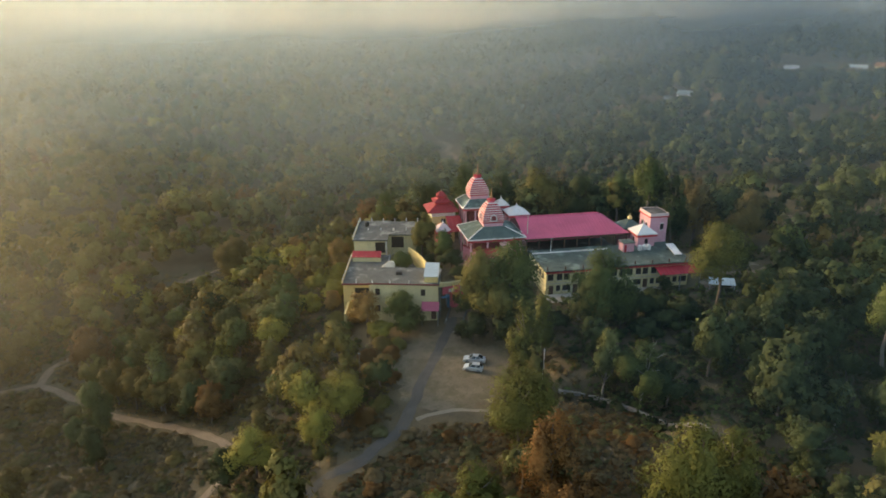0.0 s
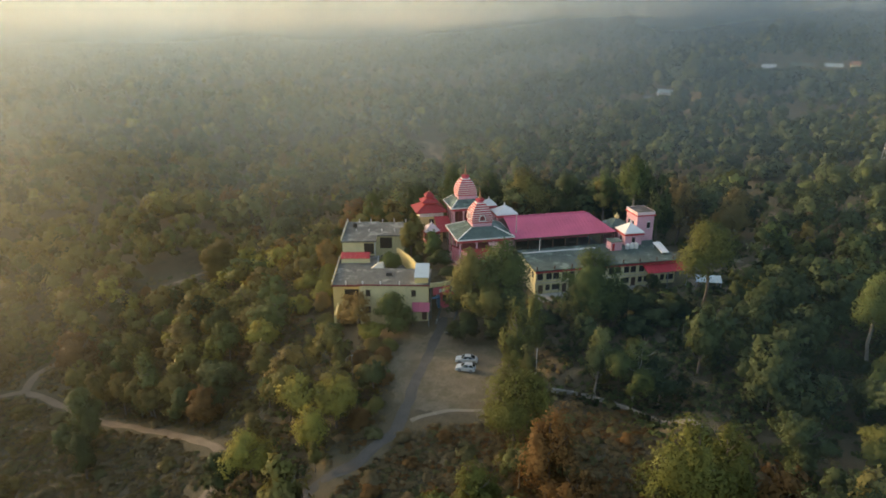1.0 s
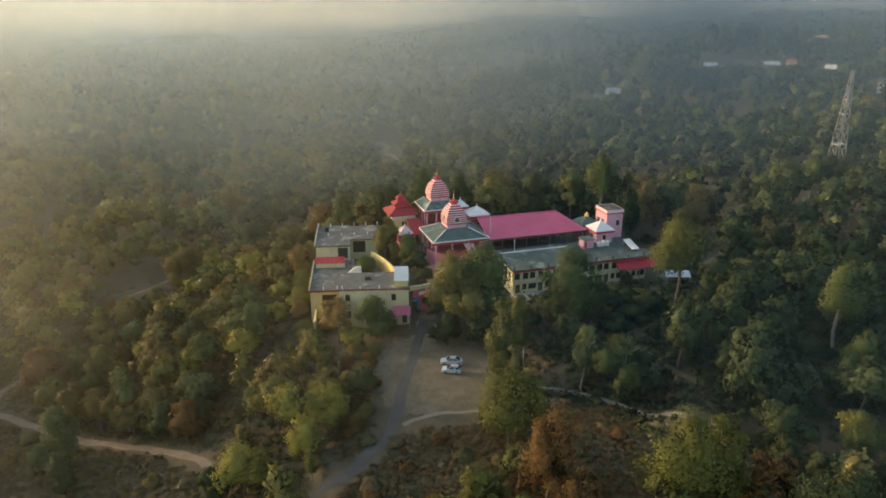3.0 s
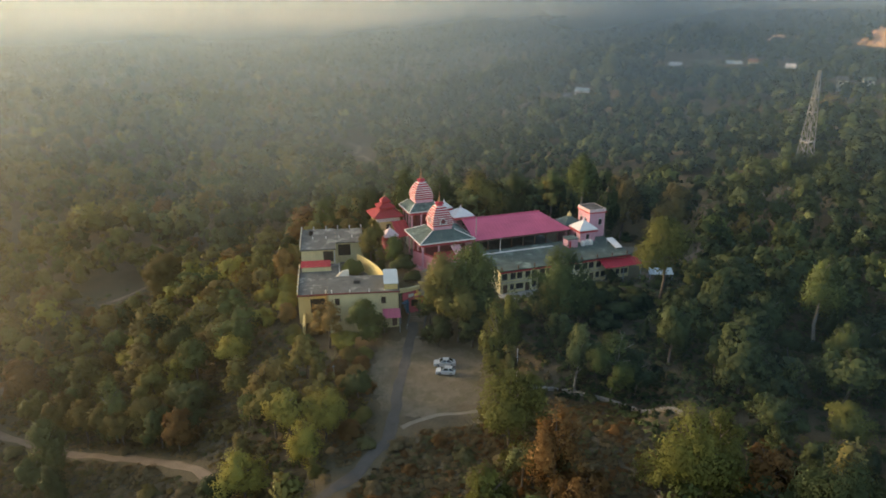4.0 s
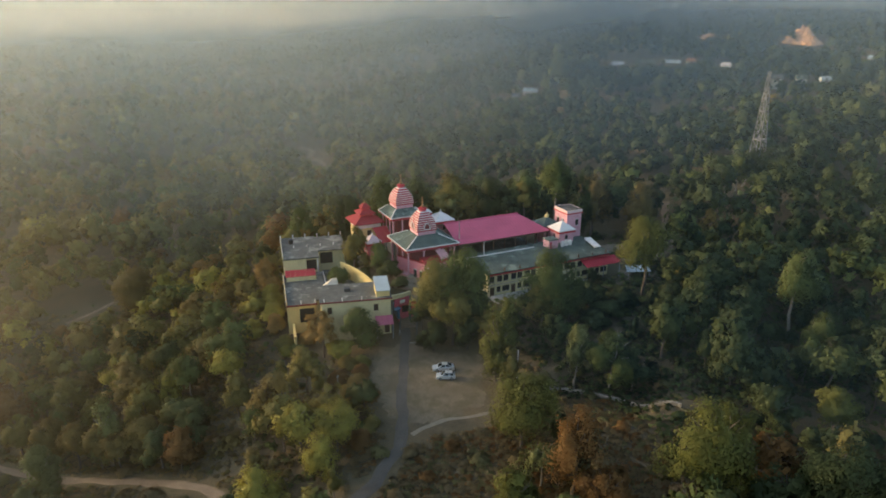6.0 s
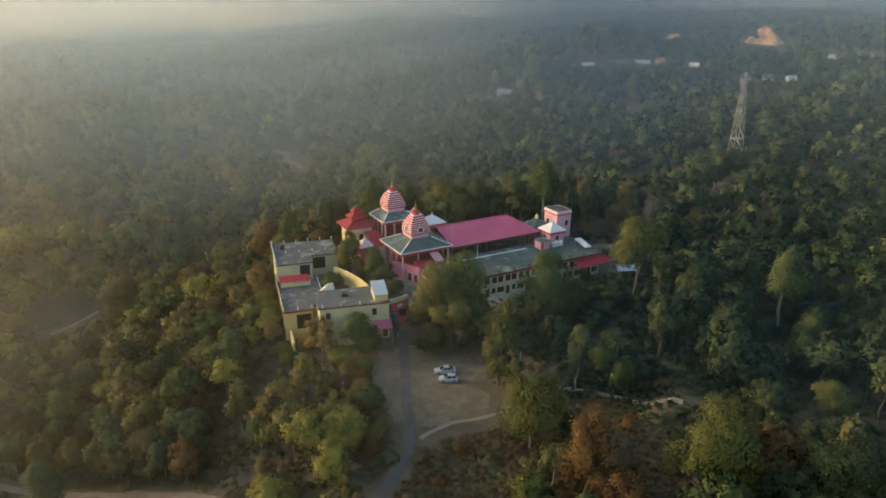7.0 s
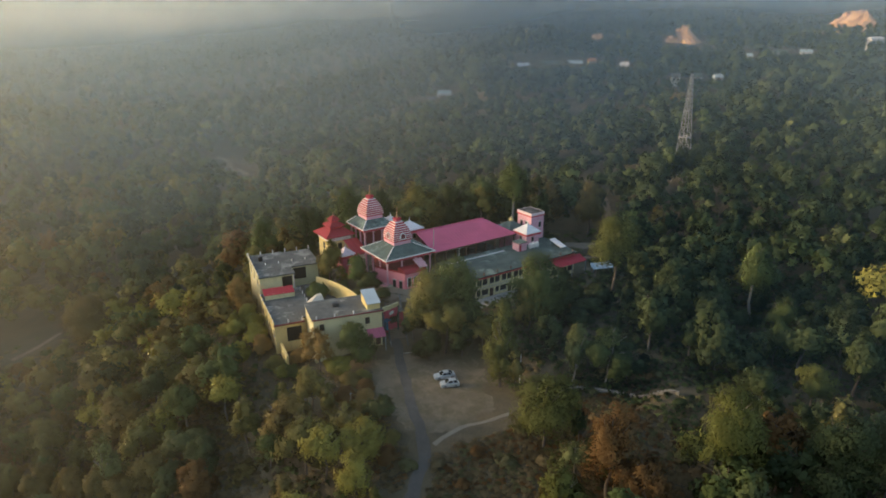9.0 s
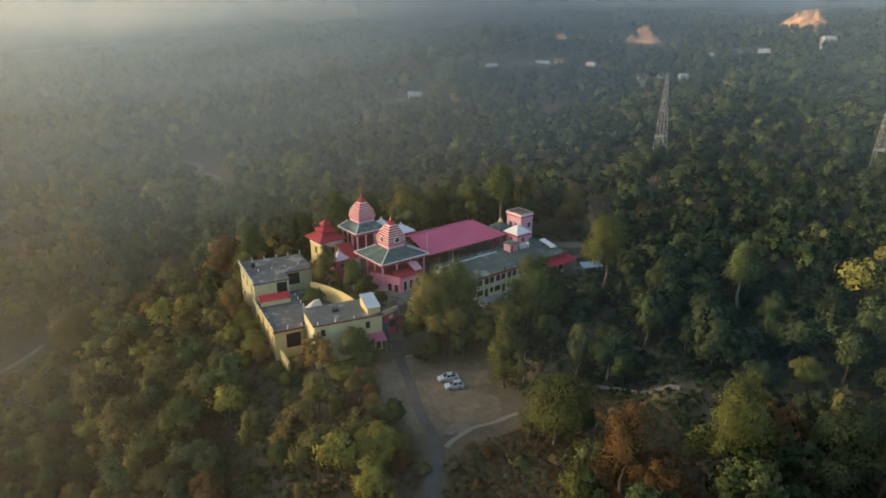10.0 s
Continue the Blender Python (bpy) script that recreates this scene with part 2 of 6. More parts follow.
def square_ring(hx, hy, z, cx=0.0, cy=0.0):
    return [(cx - hx, cy - hy, z), (cx + hx, cy - hy, z), (cx + hx, cy + hy, z), (cx - hx, cy + hy, z)]


def round_ring(r, z, n=12, cx=0.0, cy=0.0):
    return [(cx + r * math.cos(2 * math.pi * i / n), cy + r * math.sin(2 * math.pi * i / n), z) for i in range(n)]


def lathe(profile, n=12, cx=0.0, cy=0.0):
    bm = bmesh.new()
    add_rings(bm, [round_ring(r, z, n, cx, cy) for r, z in profile])
    return bm


def bar(bm, a, b, w):
    """A square bar from a to b."""
    a, b = Vector(a), Vector(b)
    d = b - a
    q = d.to_track_quat("Z", "Y").to_matrix().to_4x4()
    bmesh.ops.create_cube(bm, size=1, matrix=Matrix.Translation((a + b) / 2) @ q @ Matrix.Diagonal((w, w, d.length, 1)))


def sstep(a, b, v):
    t = min(1.0, max(0.0, (v - a) / (b - a)))
    return t * t * (3 - 2 * t)


# ---- the lie of the land ----
CA, SA = math.cos(radians(11.0)), math.sin(radians(11.0))
TEMPLE = Matrix.Translation((12.0, 167.9, 0.0)) @ pose(0, 0, 0, 0, 0, 11.0)


def temple_local(x, y):
    dx, dy = x - 12.0, y - 167.9
    return dx * CA + dy * SA, -dx * SA + dy * CA


def height(x, y):
    """The ground: a wooded hill with a levelled top, which falls to a valley and joins a ridge on the other side."""
    far = max(0.0, y - 150.0)
    low = -17.0 + 24.0 / (1 + math.exp(-(x - 60.0 - 0.08 * far) / 50.0))
    d2 = ((x - 12.0) / 62.0) ** 2 + ((y - 138.0) / 88.0) ** 2
    z = low + 11.0 * math.exp(-d2 * d2) - 8.0 * math.exp(-(((x - 10) / 110.0) ** 2 + ((y - 430) / 110.0) ** 2)) + 4.5 * math.exp(-(((x - 22) / 42.0) ** 2 + ((y - 172) / 24.0) ** 2))
    away = sstep(150, 500, math.hypot(x, y - 120))
    z += away * (17.0 * (1 - 0.75 * sstep(650, 1050, math.hypot(x, y)) * sstep(520, 250, x)) * noise.noise((x / 190.0, y / 190.0, 3.1)) + 12.0 * sstep(500, 2200, math.hypot(x, y)) * noise.noise((x / 700.0, y / 700.0, 8.0)))
    z += 15.0 * sstep(300, 720, math.hypot(x, y)) / (1 + math.exp(-(x - 160.0) / 60.0))
    z += 12.0 * math.exp(-((x - 290) / 130.0) ** 2 - ((y - 350) / 110.0) ** 2) - 8.0 * math.exp(-((x - 205) / 90.0) ** 2 - ((y - 505) / 70.0) ** 2)
    z += 4.0 * math.exp(-((x - 150) / 60.0) ** 2 - ((y - 190) / 50.0) ** 2) + 4.0 * math.exp(-((x + 31) / 8.0) ** 2 - ((y - 165) / 18.0) ** 2)
    z += 0.7 * noise.noise((x / 17.0, y / 17.0, 0.3))
    k = sstep(1.25, 0.8, math.hypot((x - 2.0) / 17.0, (y - 120.0) / 19.0))
    z = z * (1 - k) - 0.7 * k
    k = sstep(1.4, 0.7, math.hypot((x - 29.0) / 15.0, (y - 106.0) / 8.0))
    z = z * (1 - k) - 1.0 * k
    k = sstep(1.4, 0.7, math.hypot((x + 11.0) / 9.0, (y - 94.0) / 12.0))
    z = z * (1 - k) - 1.6 * k
    lx, ly = temple_local(x, y)
    k = sstep(5.0, 0.0, max(-13 - lx, lx - 47, -9 - ly, ly - 22))
    z = z * (1 - k) + 5.6 * k
    k = sstep(5.0, 0.0, max(6 - lx, lx - 44, -23 - ly, ly + 8))
    z = z * (1 - k) + 3.0 * k
    return z


# ---- ground, roads, distance ----
def build_ground():
    """One sheet out to the horizon: fine near the hill, coarse far off."""
    rings = [0.0]
    while rings[-1] < 4600:
        rings.append(rings[-1] + max(2.2, rings[-1] * 0.028))
    n = 208
    cx, cy = 0.0, 125.0
    verts = [(cx, cy, height(cx, cy))]
    for r in rings[1:]:
        for i in range(n):
            a = 2 * math.pi * i / n
            x, y = cx + r * math.cos(a), cy + r * math.sin(a)
            verts.append((x, y, height(x, y)))
    faces = [(0, 1 + i, 1 + (i + 1) % n) for i in range(n)]
    for k in range(len(rings) - 2):
        a, b = 1 + k * n, 1 + (k + 1) * n
        faces += [(a + i, b + i, b + (i + 1) % n, a + (i + 1) % n) for i in range(n)]
    me = bpy.data.meshes.new("ground")
    me.from_pydata(verts, [], faces)
    me.materials.append(GROUND)
    me.shade_smooth()
    tagged(new("ground", me), "dry grassy forest floor over rolling hills", "ground", kind="structure")


def smooth_line(points, step=1.5):
    """Points at even steps along a rounded line."""
    pts = [Vector(p) for p in points]
    pts = [pts[0] * 2 - pts[1]] + pts + [pts[-1] * 2 - pts[-2]]
    out = []
    for p0, p1, p2, p3 in zip(pts, pts[1:], pts[2:], pts[3:]):
        k = max(2, int((p2 - p1).length / step))
        for i in range(k):
            t = i / k
            out.append(0.5 * ((2 * p1) + (p2 - p0) * t + (2 * p0 - 5 * p1 + 4 * p2 - p3) * t * t + (3 * p1 - p0 - 3 * p2 + p3) * t ** 3))
    out.append(pts[-2])
    return out


PATHWAY = earth_material("grey_dust_path", (0.17, 0.135, 0.088), (0.28, 0.225, 0.15))


def ribbon(name, points, width, material, label, category="road", lift=0.06, ragged=0.25):
    """A way that lies on the ground, with uneven edges and a slight thickness."""
    line = smooth_line(points)
    verts, faces = [], []
    cols = 6
    for i, p in enumerate(line):
        d = (line[min(i + 1, len(line) - 1)] - line[max(i - 1, 0)]).normalized()
        side = Vector((d.y, -d.x))
        w0, w1 = (width * (1 + ragged * noise.noise((p.x / 4, p.y / 4, s))) / 2 for s in (1.0, 7.0))
        for j in range(cols + 1):
            u = -w0 + (w0 + w1) * j / cols
            q = p + side * u
            verts.append((q.x, q.y, height(q.x, q.y) + (lift if 0 < j < cols else -0.10)))
    for i in range(len(line) - 1):
        for j in range(cols):
            a = i * (cols + 1) + j
            faces.append((a, a + 1, a + cols + 2, a + cols + 1))
    me = bpy.data.meshes.new(name)
    me.from_pydata(verts, [], faces)
    me.materials.append(material)
    me.shade_smooth()
    return tagged(new(name, me), label, category, kind="structure")


ROAD = [(2.2, 146.0), (1.7, 140.5), (0.2, 135.0), (-1.7, 127.5), (-3.6, 119.0), (-4.9, 112.0), (-6.3, 105.5), (-9.6, 99.5), (-15.0, 92.5), (-24.0, 88.0), (-36.0, 84.0), (-52.0, 80.0)]
EDGE_PATH = [(-4.6, 104.8), (-1.0, 106.6), (3.5, 107.4), (8.5, 107.4), (12.5, 107.9)]
LEFT_TRACK = [(-132.0, 131.0), (-112.0, 134.5), (-99.0, 138.8), (-93.5, 141.0), (-87.8, 139.2), (-79.8, 134.0), (-67.1, 126.4), (-57.1, 120.9), (-48.3, 115.7), (-40.0, 108.6), (-36.9, 103.2), (-38.5, 97.0), (-44.0, 90.0)]
BRANCH = [(-92.5, 141.5), (-94.0, 150.0), (-91.4, 154.8), (-92.5, 160.0)]
FAR_PATH = [(-83.5, 202.6), (-79.5, 206.6), (-75.5, 211.5), (-73.0, 215.5)]
CREEK = [(-6.0, 462.0), (0.0, 456.0), (4.0, 447.0), (2.5, 432.0), (4.0, 421.0), (6.5, 413.0), (9.0, 400.0)]
RIGHT_TRACK = [(62.0, 170.0), (72.0, 168.0), (84.0, 172.0), (93.0, 182.0), (101.0, 198.0), (112.0, 216.0)]
build_ground()
ribbon("road", ROAD, 2.7, TAR, "narrow worn tar road up to the temple gate", ragged=0.5)
ribbon("edge_path", EDGE_PATH, 1.2, PATHWAY, "pale dirt path along the edge of the parking ground", lift=0.05, ragged=0.9)
ribbon("dirt_track", LEFT_TRACK, 2.1, TRACK, "pale dirt track winding through the wood", ragged=0.6)
ribbon("dirt_track_branch", BRANCH, 2.6, TRACK, "pale dirt track that forks uphill", lift=0.05)
ribbon("creek_bed", CREEK, 4.5, TRACK, "pale dry stream bed winding through the valley", "stream", ragged=0.9)
ribbon("far_path", FAR_PATH, 2.2, TRACK, "pale dirt path in the valley")
ribbon("ridge_track", RIGHT_TRACK, 3.0, TRACK, "faint dirt track below the temple tower")


PAVED = earth_material("pale_paving", (0.30, 0.27, 0.22), (0.46, 0.42, 0.35))


def patch(name, cx, cy, rx, ry, material, label, category, lift, wob=0.16):
    """A bare patch with an uneven rim, laid on the ground."""
    verts, faces, rings, n = [(cx, cy, height(cx, cy) + lift)], [], 12, 120
    for k in range(1, rings + 1):
        for i in range(n):
            a = 2 * math.pi * i / n
            r = k / rings * (1 + wob * (noise.noise((1.5 * math.cos(a), 1.5 * math.sin(a), cx)) + 0.5 * noise.noise((5 * math.cos(a), 5 * math.sin(a), cx)) + 0.35 * noise.noise((14 * math.cos(a), 14 * math.sin(a), cx))))
            x, y = cx + rx * r * math.cos(a), cy + ry * r * math.sin(a)
            verts.append((x, y, height(x, y) + (lift if k < rings else -0.1)))
    faces += [(0, 1 + i, 1 + (i + 1) % n) for i in range(n)]
    for k in range(rings - 1):
        a, b = 1 + k * n, 1 + (k + 1) * n
        faces += [(a + i, b + i, b + (i + 1) % n, a + (i + 1) % n) for i in range(n)]
    me = bpy.data.meshes.new(name)
    me.from_pydata(verts, [], faces)
    me.materials.append(material)
    me.shade_smooth()
    return tagged(new(name, me), label, category, kind="structure")


patch("parking_ground", 2.0, 121.5, 13.0, 15.5, DUST, "dusty trodden open parking ground with dry grass", "parking", 0.03, 0.3)
patch("rubble_patch", 66.0, 154.5, 6.0, 4.0, TRACK, "pale bare patch of rubble below the tower", "bare ground", 0.06, 0.5)
patch("court_garden", -0.6, 162.5, 4.2, 8.0, GROUND, "planted earth bed of the temple court", "garden", 0.10, 0.25)
patch("tower_slope", 74.0, 180.5, 9.5, 6.5, PATHWAY, "bare grey slope of dust and rubble behind the tower", "bare ground", 0.06, 0.5)
patch("temple_yard", 16.0, 170.0, 30.0, 16.0, PATHWAY, "dusty trodden temple yard between the shrines", "yard", 0.05, 0.05)


# ---- the temple ----
def hip_roof(hx, hy, z0, top_hx, top_hy, z1, thick=0.22):
    """A hipped roof with thickness, cut off level at the top."""
    bm = bmesh.new()
    add_rings(bm, [square_ring(hx, hy, z0 - thick), square_ring(hx, hy, z0), square_ring(top_hx, top_hy, z1)])
    return bm


def hip_ribs(name, material, parent, hx, hy, z0, tx, ty, z1, w=0.22):
    for sx, sy in ((-1, -1), (1, -1), (1, 1), (-1, 1)):
        bm = bmesh.new()
        bar(bm, (sx * hx, sy * hy, z0 + 0.03), (sx * tx, sy * ty, z1 + 0.03), w)
        part(name, bm, material, parent)


def rim(hx, hy, z0, z1, w=0.16):
    """A band round the edge of a roof."""
    return boxed((-hx - w, hx + w, -hy - w, -hy + 0.02, z0, z1), (-hx - w, hx + w, hy - 0.02, hy + w, z0, z1),
                 (-hx - w, -hx + 0.02, -hy + 0.02, hy - 0.02, z0, z1), (hx - 0.02, hx + w, -hy + 0.02, hy - 0.02, z0, z1))


def spire(parent, half, z0, z1, bands, niches):
    """A bulging stepped tower: red courses with white ledges between them, a neck, a ribbed disc and a finial."""
    h = z1 - z0

    shape = ((0.0, 0.98), (0.12, 1.0), (0.3, 0.96), (0.5, 0.87), (0.7, 0.73), (0.86, 0.57), (1.0, 0.40))

    def width(u):
        for (a, p), (b, q) in zip(shape, shape[1:]):
            if u <= b:
                return half * (p + (q - p) * (u - a) / (b - a))
        return half * 0.24
    bm = boxed((-half * 0.9, half * 0.9, -half * 0.9, half * 0.9, z0 - 1.0, z0), bevel=0.05)
    part("spire_base", bm, ROSE, parent, "pale rose plaster base")
    for i in range(bands):
        u0, u1 = i / bands, (i + 1) / bands
        zr0, zr1, zw1 = z0 + h * u0, z0 + h * (u0 + 0.66 / bands), z0 + h * u1
        a, b = width(u0) * 0.975, width(u0 + 0.5 / bands) * 0.96
        bm = bmesh.new()
        add_rings(bm, [square_ring(a, a, zr0), square_ring(b, b, zr1)])
        part("red_course", bm, SPIRERED, parent)
        c, d = width(u0 + 0.66 / bands) * 1.0, width(u1) * 0.985
        bm = bmesh.new()
        add_rings(bm, [square_ring(c * 0.97, c * 0.97, zr1), square_ring(c, c, zr1 + 0.05), square_ring(d, d, zw1)])
        part("white_ledge", bm, WHITE, parent)
    w = width(0.999)
    part("neck", lathe([(w * 0.9, z1), (w * 0.8, z1 + 0.35)], 12), PINK, parent)
    part("ribbed_disc", lathe([(w * 0.75, z1 + 0.35), (w * 1.02, z1 + 0.48), (w * 1.08, z1 + 0.62), (w * 0.95, z1 + 0.8), (w * 0.4, z1 + 0.95)], 16), SPIRERED, parent)
    part("finial", lathe([(0.24, z1 + 0.95), (0.44, z1 + 1.15), (0.40, z1 + 1.4), (0.14, z1 + 1.55), (0.24, z1 + 1.72), (0.13, z1 + 1.95), (0.20, z1 + 2.2), (0.11, z1 + 2.4), (0.09, z1 + 3.6)], 10), BRASS, parent, "brass pot finial with a rod")
    for turn in range(4 if niches else 0):
        m = Matrix.Rotation(turn * math.pi / 2, 4, "Z")
        y = -width(0.33) * 1.0 - 0.14
        bm = bmesh.new()
        bw, bh, zz = half * 0.30, h * 0.36, z0 + h * 0.12
        for s in (-1, 1):
            bar(bm, (s * bw, y, zz), (s * bw * 0.9, y, zz + bh * 0.55), 0.16)
            bar(bm, (s * bw * 0.9, y, zz + bh * 0.55), (0, y, zz + bh), 0.16)
        bar(bm, (-bw, y, zz), (bw, y, zz), 0.16)
        bm.transform(m)
        nf = part("niche_frame", bm, WHITE, parent)
        bm = boxed((-bw * 0.7, bw * 0.7, y - 0.02, y + 0.5, zz + 0.1, zz + bh * 0.7))
        bm.transform(m)
        part("niche", bm, MAROON, nf, "dark arched niche")


def shrine_hall(name, m, hx, hy, eave, roof_top, half, spire_top, bands, floor, label, closed):
    """A square hall: plinth, columns, hipped slate roof with white ribs, and a spire on it."""
    t = thing(name, m, label, "temple", "temple halls")
    part("plinth", boxed((-hx + 0.6, hx - 0.6, -hy + 0.6, hy - 0.6, floor - 2.5, floor + 0.5), bevel=0.05), STONE, t)
    th = half * 1.05
    part("roof", hip_roof(hx, hy, eave, th, th, roof_top), SLATE, t, "grey green slate hipped roof")
    hip_ribs("roof_rib", WHITE, t, hx, hy, eave, th, th, roof_top)
    part("roof_rim", rim(hx, hy, eave - 0.24, eave + 0.03), WHITE, t, "white painted eaves band")
    part("red_rim", rim(hx - 0.1, hy - 0.1, eave - 0.62, eave - 0.36, 0.12), RED, t, "red eaves band")
    part("beam", boxed((-hx + 0.7, hx - 0.7, -hy + 0.7, -hy + 1.1, eave - 1.1, eave - 0.25), (-hx + 0.7, hx - 0.7, hy - 1.1, hy - 0.7, eave - 1.1, eave - 0.25),
                        (-hx + 0.7, -hx + 1.1, -hy + 1.1, hy - 1.1, eave - 1.1, eave - 0.25), (hx - 1.1, hx - 0.7, -hy + 1.1, hy - 1.1, eave - 1.1, eave - 0.25)), PINK, t)
    nx = 4
    for i in range(nx):
        for j in range(nx):
            if i in (0, nx - 1) or j in (0, nx - 1):
                x, y = -hx + 0.9 + (2 * hx - 1.8) * i / (nx - 1), -hy + 0.9 + (2 * hy - 1.8) * j / (nx - 1)
                part("column", lathe([(0.34, floor + 0.5), (0.34, floor + 0.9), (0.24, floor + 1.0), (0.22, eave - 1.6), (0.34, eave - 1.3), (0.36, eave - 1.1)], 10, x, y), ROSE, t)
    k = 1.9 if closed else 2.6
    part("wall", boxed((-hx + k, hx - k, -hy + k, hy - k, floor + 0.5, eave - 0.3)), MAROON, t)
    for s in (-1, 0, 1):
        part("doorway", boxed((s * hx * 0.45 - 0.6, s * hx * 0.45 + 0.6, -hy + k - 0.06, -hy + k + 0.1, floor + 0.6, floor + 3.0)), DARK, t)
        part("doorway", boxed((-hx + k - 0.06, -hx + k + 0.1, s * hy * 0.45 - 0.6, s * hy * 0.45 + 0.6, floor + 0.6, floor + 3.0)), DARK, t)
    spire(t, half, roof_top + 0.9, spire_top, bands, closed)
    return t


GR = 5.6
shrine_hall("main_temple", TEMPLE @ Matrix.Translation((-0.1, -0.2, 0)), 7.2, 6.3, 13.0, 14.9, 2.75, 20.5, 9, GR, "pink temple hall with slate roof and striped spire", True)
shrine_hall("rear_temple", TEMPLE @ Matrix.Translation((-0.4, 13.2, 0)), 4.8, 4.6, 16.6, 18.3, 2.65, 23.4, 8, GR + 3.0, "temple hall on columns with striped red spire", False)


def pagoda(m):
    t = thing("red_pagoda", m, "red three-tiered pagoda roof over yellow walls", "shrine")
    part("wall", boxed((-3.1, 3.1, -3.1, 3.1, 4.0, 14.3)), YELLOW, t, "yellow plaster walls")
    for hx, z0, tx, z1 in ((4.2, 14.5, 1.7, 16.0), (2.25, 16.7, 0.95, 17.5), (1.25, 18.1, 0.3, 19.1)):
        r = part("roof_tier", hip_roof(hx, hx, z0, tx, tx, z1, 0.2), OLDRED, t)
        hip_ribs("rib", OLDRED, r, hx, hx, z0, tx, tx, z1, 0.16)
    part("drum", boxed((-1.6, 1.6, -1.6, 1.6, 15.9, 16.85)), RED, t)
    part("drum", boxed((-0.85, 0.85, -0.85, 0.85, 17.5, 18.2)), RED, t)
    part("finial", lathe([(0.2, 19.0), (0.28, 19.3), (0.1, 19.5), (0.04, 20.1)], 10), BRASS, t)
    part("frieze", rim(3.1, 3.1, 13.1, 14.25, 0.12), WHITE, t, "white band under the eaves")
    part("window", boxed((-3.14, -3.05, -0.6, 0.6, 10.6, 12.4)), DARK, t)
    part("window", boxed((-0.6, 0.6, -3.14, -3.05, 10.6, 12.4)), DARK, t)


pagoda(TEMPLE @ Matrix.Translation((-9.4, 17.2, 0)))


BLUSH = painted("blush_paint", (0.74, 0.56, 0.52), amount=0.3)


def small_shrine(name, m, half, floor, eave, apex, label, wall, roof, windows=True):
    """A square cell under a pyramid roof with a small finial."""
    t = thing(name, m, label, "shrine", "small shrines")
    w = half * 0.82
    part("wall", boxed((-w, w, -w, w, floor - 2.0, eave - 0.1)), wall, t)
    part("roof", hip_roof(half, half, eave, 0.16, 0.16, apex, 0.2), roof, t)
    part("cornice", rim(half * 0.93, half * 0.93, eave - 0.75, eave - 0.28, 0.1), RED, t, "red cornice band")
    part("finial", lathe([(0.18, apex - 0.05), (0.26, apex + 0.18), (0.10, apex + 0.4), (0.04, apex + 0.9)], 8), WHITE, t)
    if windows:
        for a, b in ((0, -1), (-1, 0)):
            bm = boxed((-0.42, 0.42, -w - 0.05, -w + 0.05, eave - 2.6, eave - 1.3))
            bm.transform(Matrix.Rotation(0 if b else -math.pi / 2, 4, "Z"))
            fr = part("window", bm, DARK, t)
            bm = boxed((-0.55, 0.55, -w - 0.09, -w + 0.02, eave - 2.75, eave - 2.6))
            bm.transform(Matrix.Rotation(0 if b else -math.pi / 2, 4, "Z"))
            part("sill", bm, WHITE, fr)
    return t


small_shrine("white_roofed_shrine", TEMPLE @ Matrix.Translation((37.3, -7.7, 0)), 2.75, 8.0, 13.0, 14.9, "rose shrine cell with white pyramid roof", ROSE, WHITE)
small_shrine("white_roofed_shrine", TEMPLE @ Matrix.Translation((9.3, 9.0, 0)), 2.95, GR, 14.8, 16.5, "rose shrine cell with white pyramid roof behind the main hall", ROSE, WHITE)
small_shrine("white_roofed_shrine", TEMPLE @ Matrix.Translation((6.6, 14.6, 0)), 1.9, GR, 15.6, 17.0, "small white pyramid-roofed shrine cell", ROSE, WHITE)
small_shrine("pink_shrine", TEMPLE @ Matrix.Translation((-10.6, 8.6, 0)), 2.1, GR, 11.4, 13.0, "pink shrine cell with a pale pyramid roof", PINK, BLUSH)


def lean_to(name, m, label, pts, thick, sheet, posts=(), base=0.0, category="canopy"):
    """A sheet roof on posts. pts: front left, front right, back right, back left."""
    t = thing(name, m, label, category)
    a, b, c, d = (Vector(p) for p in pts)
    n = max(3, int((b - a).length / 1.05))
    for i in range(n):
        bm = bmesh.new()
        p0, p1, q0, q1 = a.lerp(b, i / n), a.lerp(b, (i + 0.985) / n), d.lerp(c, i / n), d.lerp(c, (i + 0.985) / n)
        low = Vector((0, 0, -thick))
        row0 = [bm.verts.new(p) for p in (p0, p1, q1, q0)]
        ridge0, ridge1 = bm.verts.new(p0.lerp(p1, 0.12) + Vector((0, 0, 0.06))), bm.verts.new(q0.lerp(q1, 0.12) + Vector((0, 0, 0.06)))
        row1 = [bm.verts.new(p + low) for p in (p0, p1, q1, q0)]
        bm.faces.new((ridge0, row0[1], row0[2], ridge1))
        bm.faces.new((row0[0], ridge0, ridge1, row0[3]))
        bm.faces.new(row1[::-1])
        for i0, i1 in ((1, 2), (3, 0)):
            bm.faces.new((row0[i0], row1[i0], row1[i1], row0[i1]))
        bm.faces.new((row0[0], row1[0], row1[1], row0[1], ridge0))
        bm.faces.new((row0[2], row1[2], row1[3], row0[3], ridge1))
        part("sheet", bm, sheet, t)
    for x, y, z in posts:
        part("post", boxed((x - 0.09, x + 0.09, y - 0.09, y + 0.09, base, z)), STEEL, t)
    return t


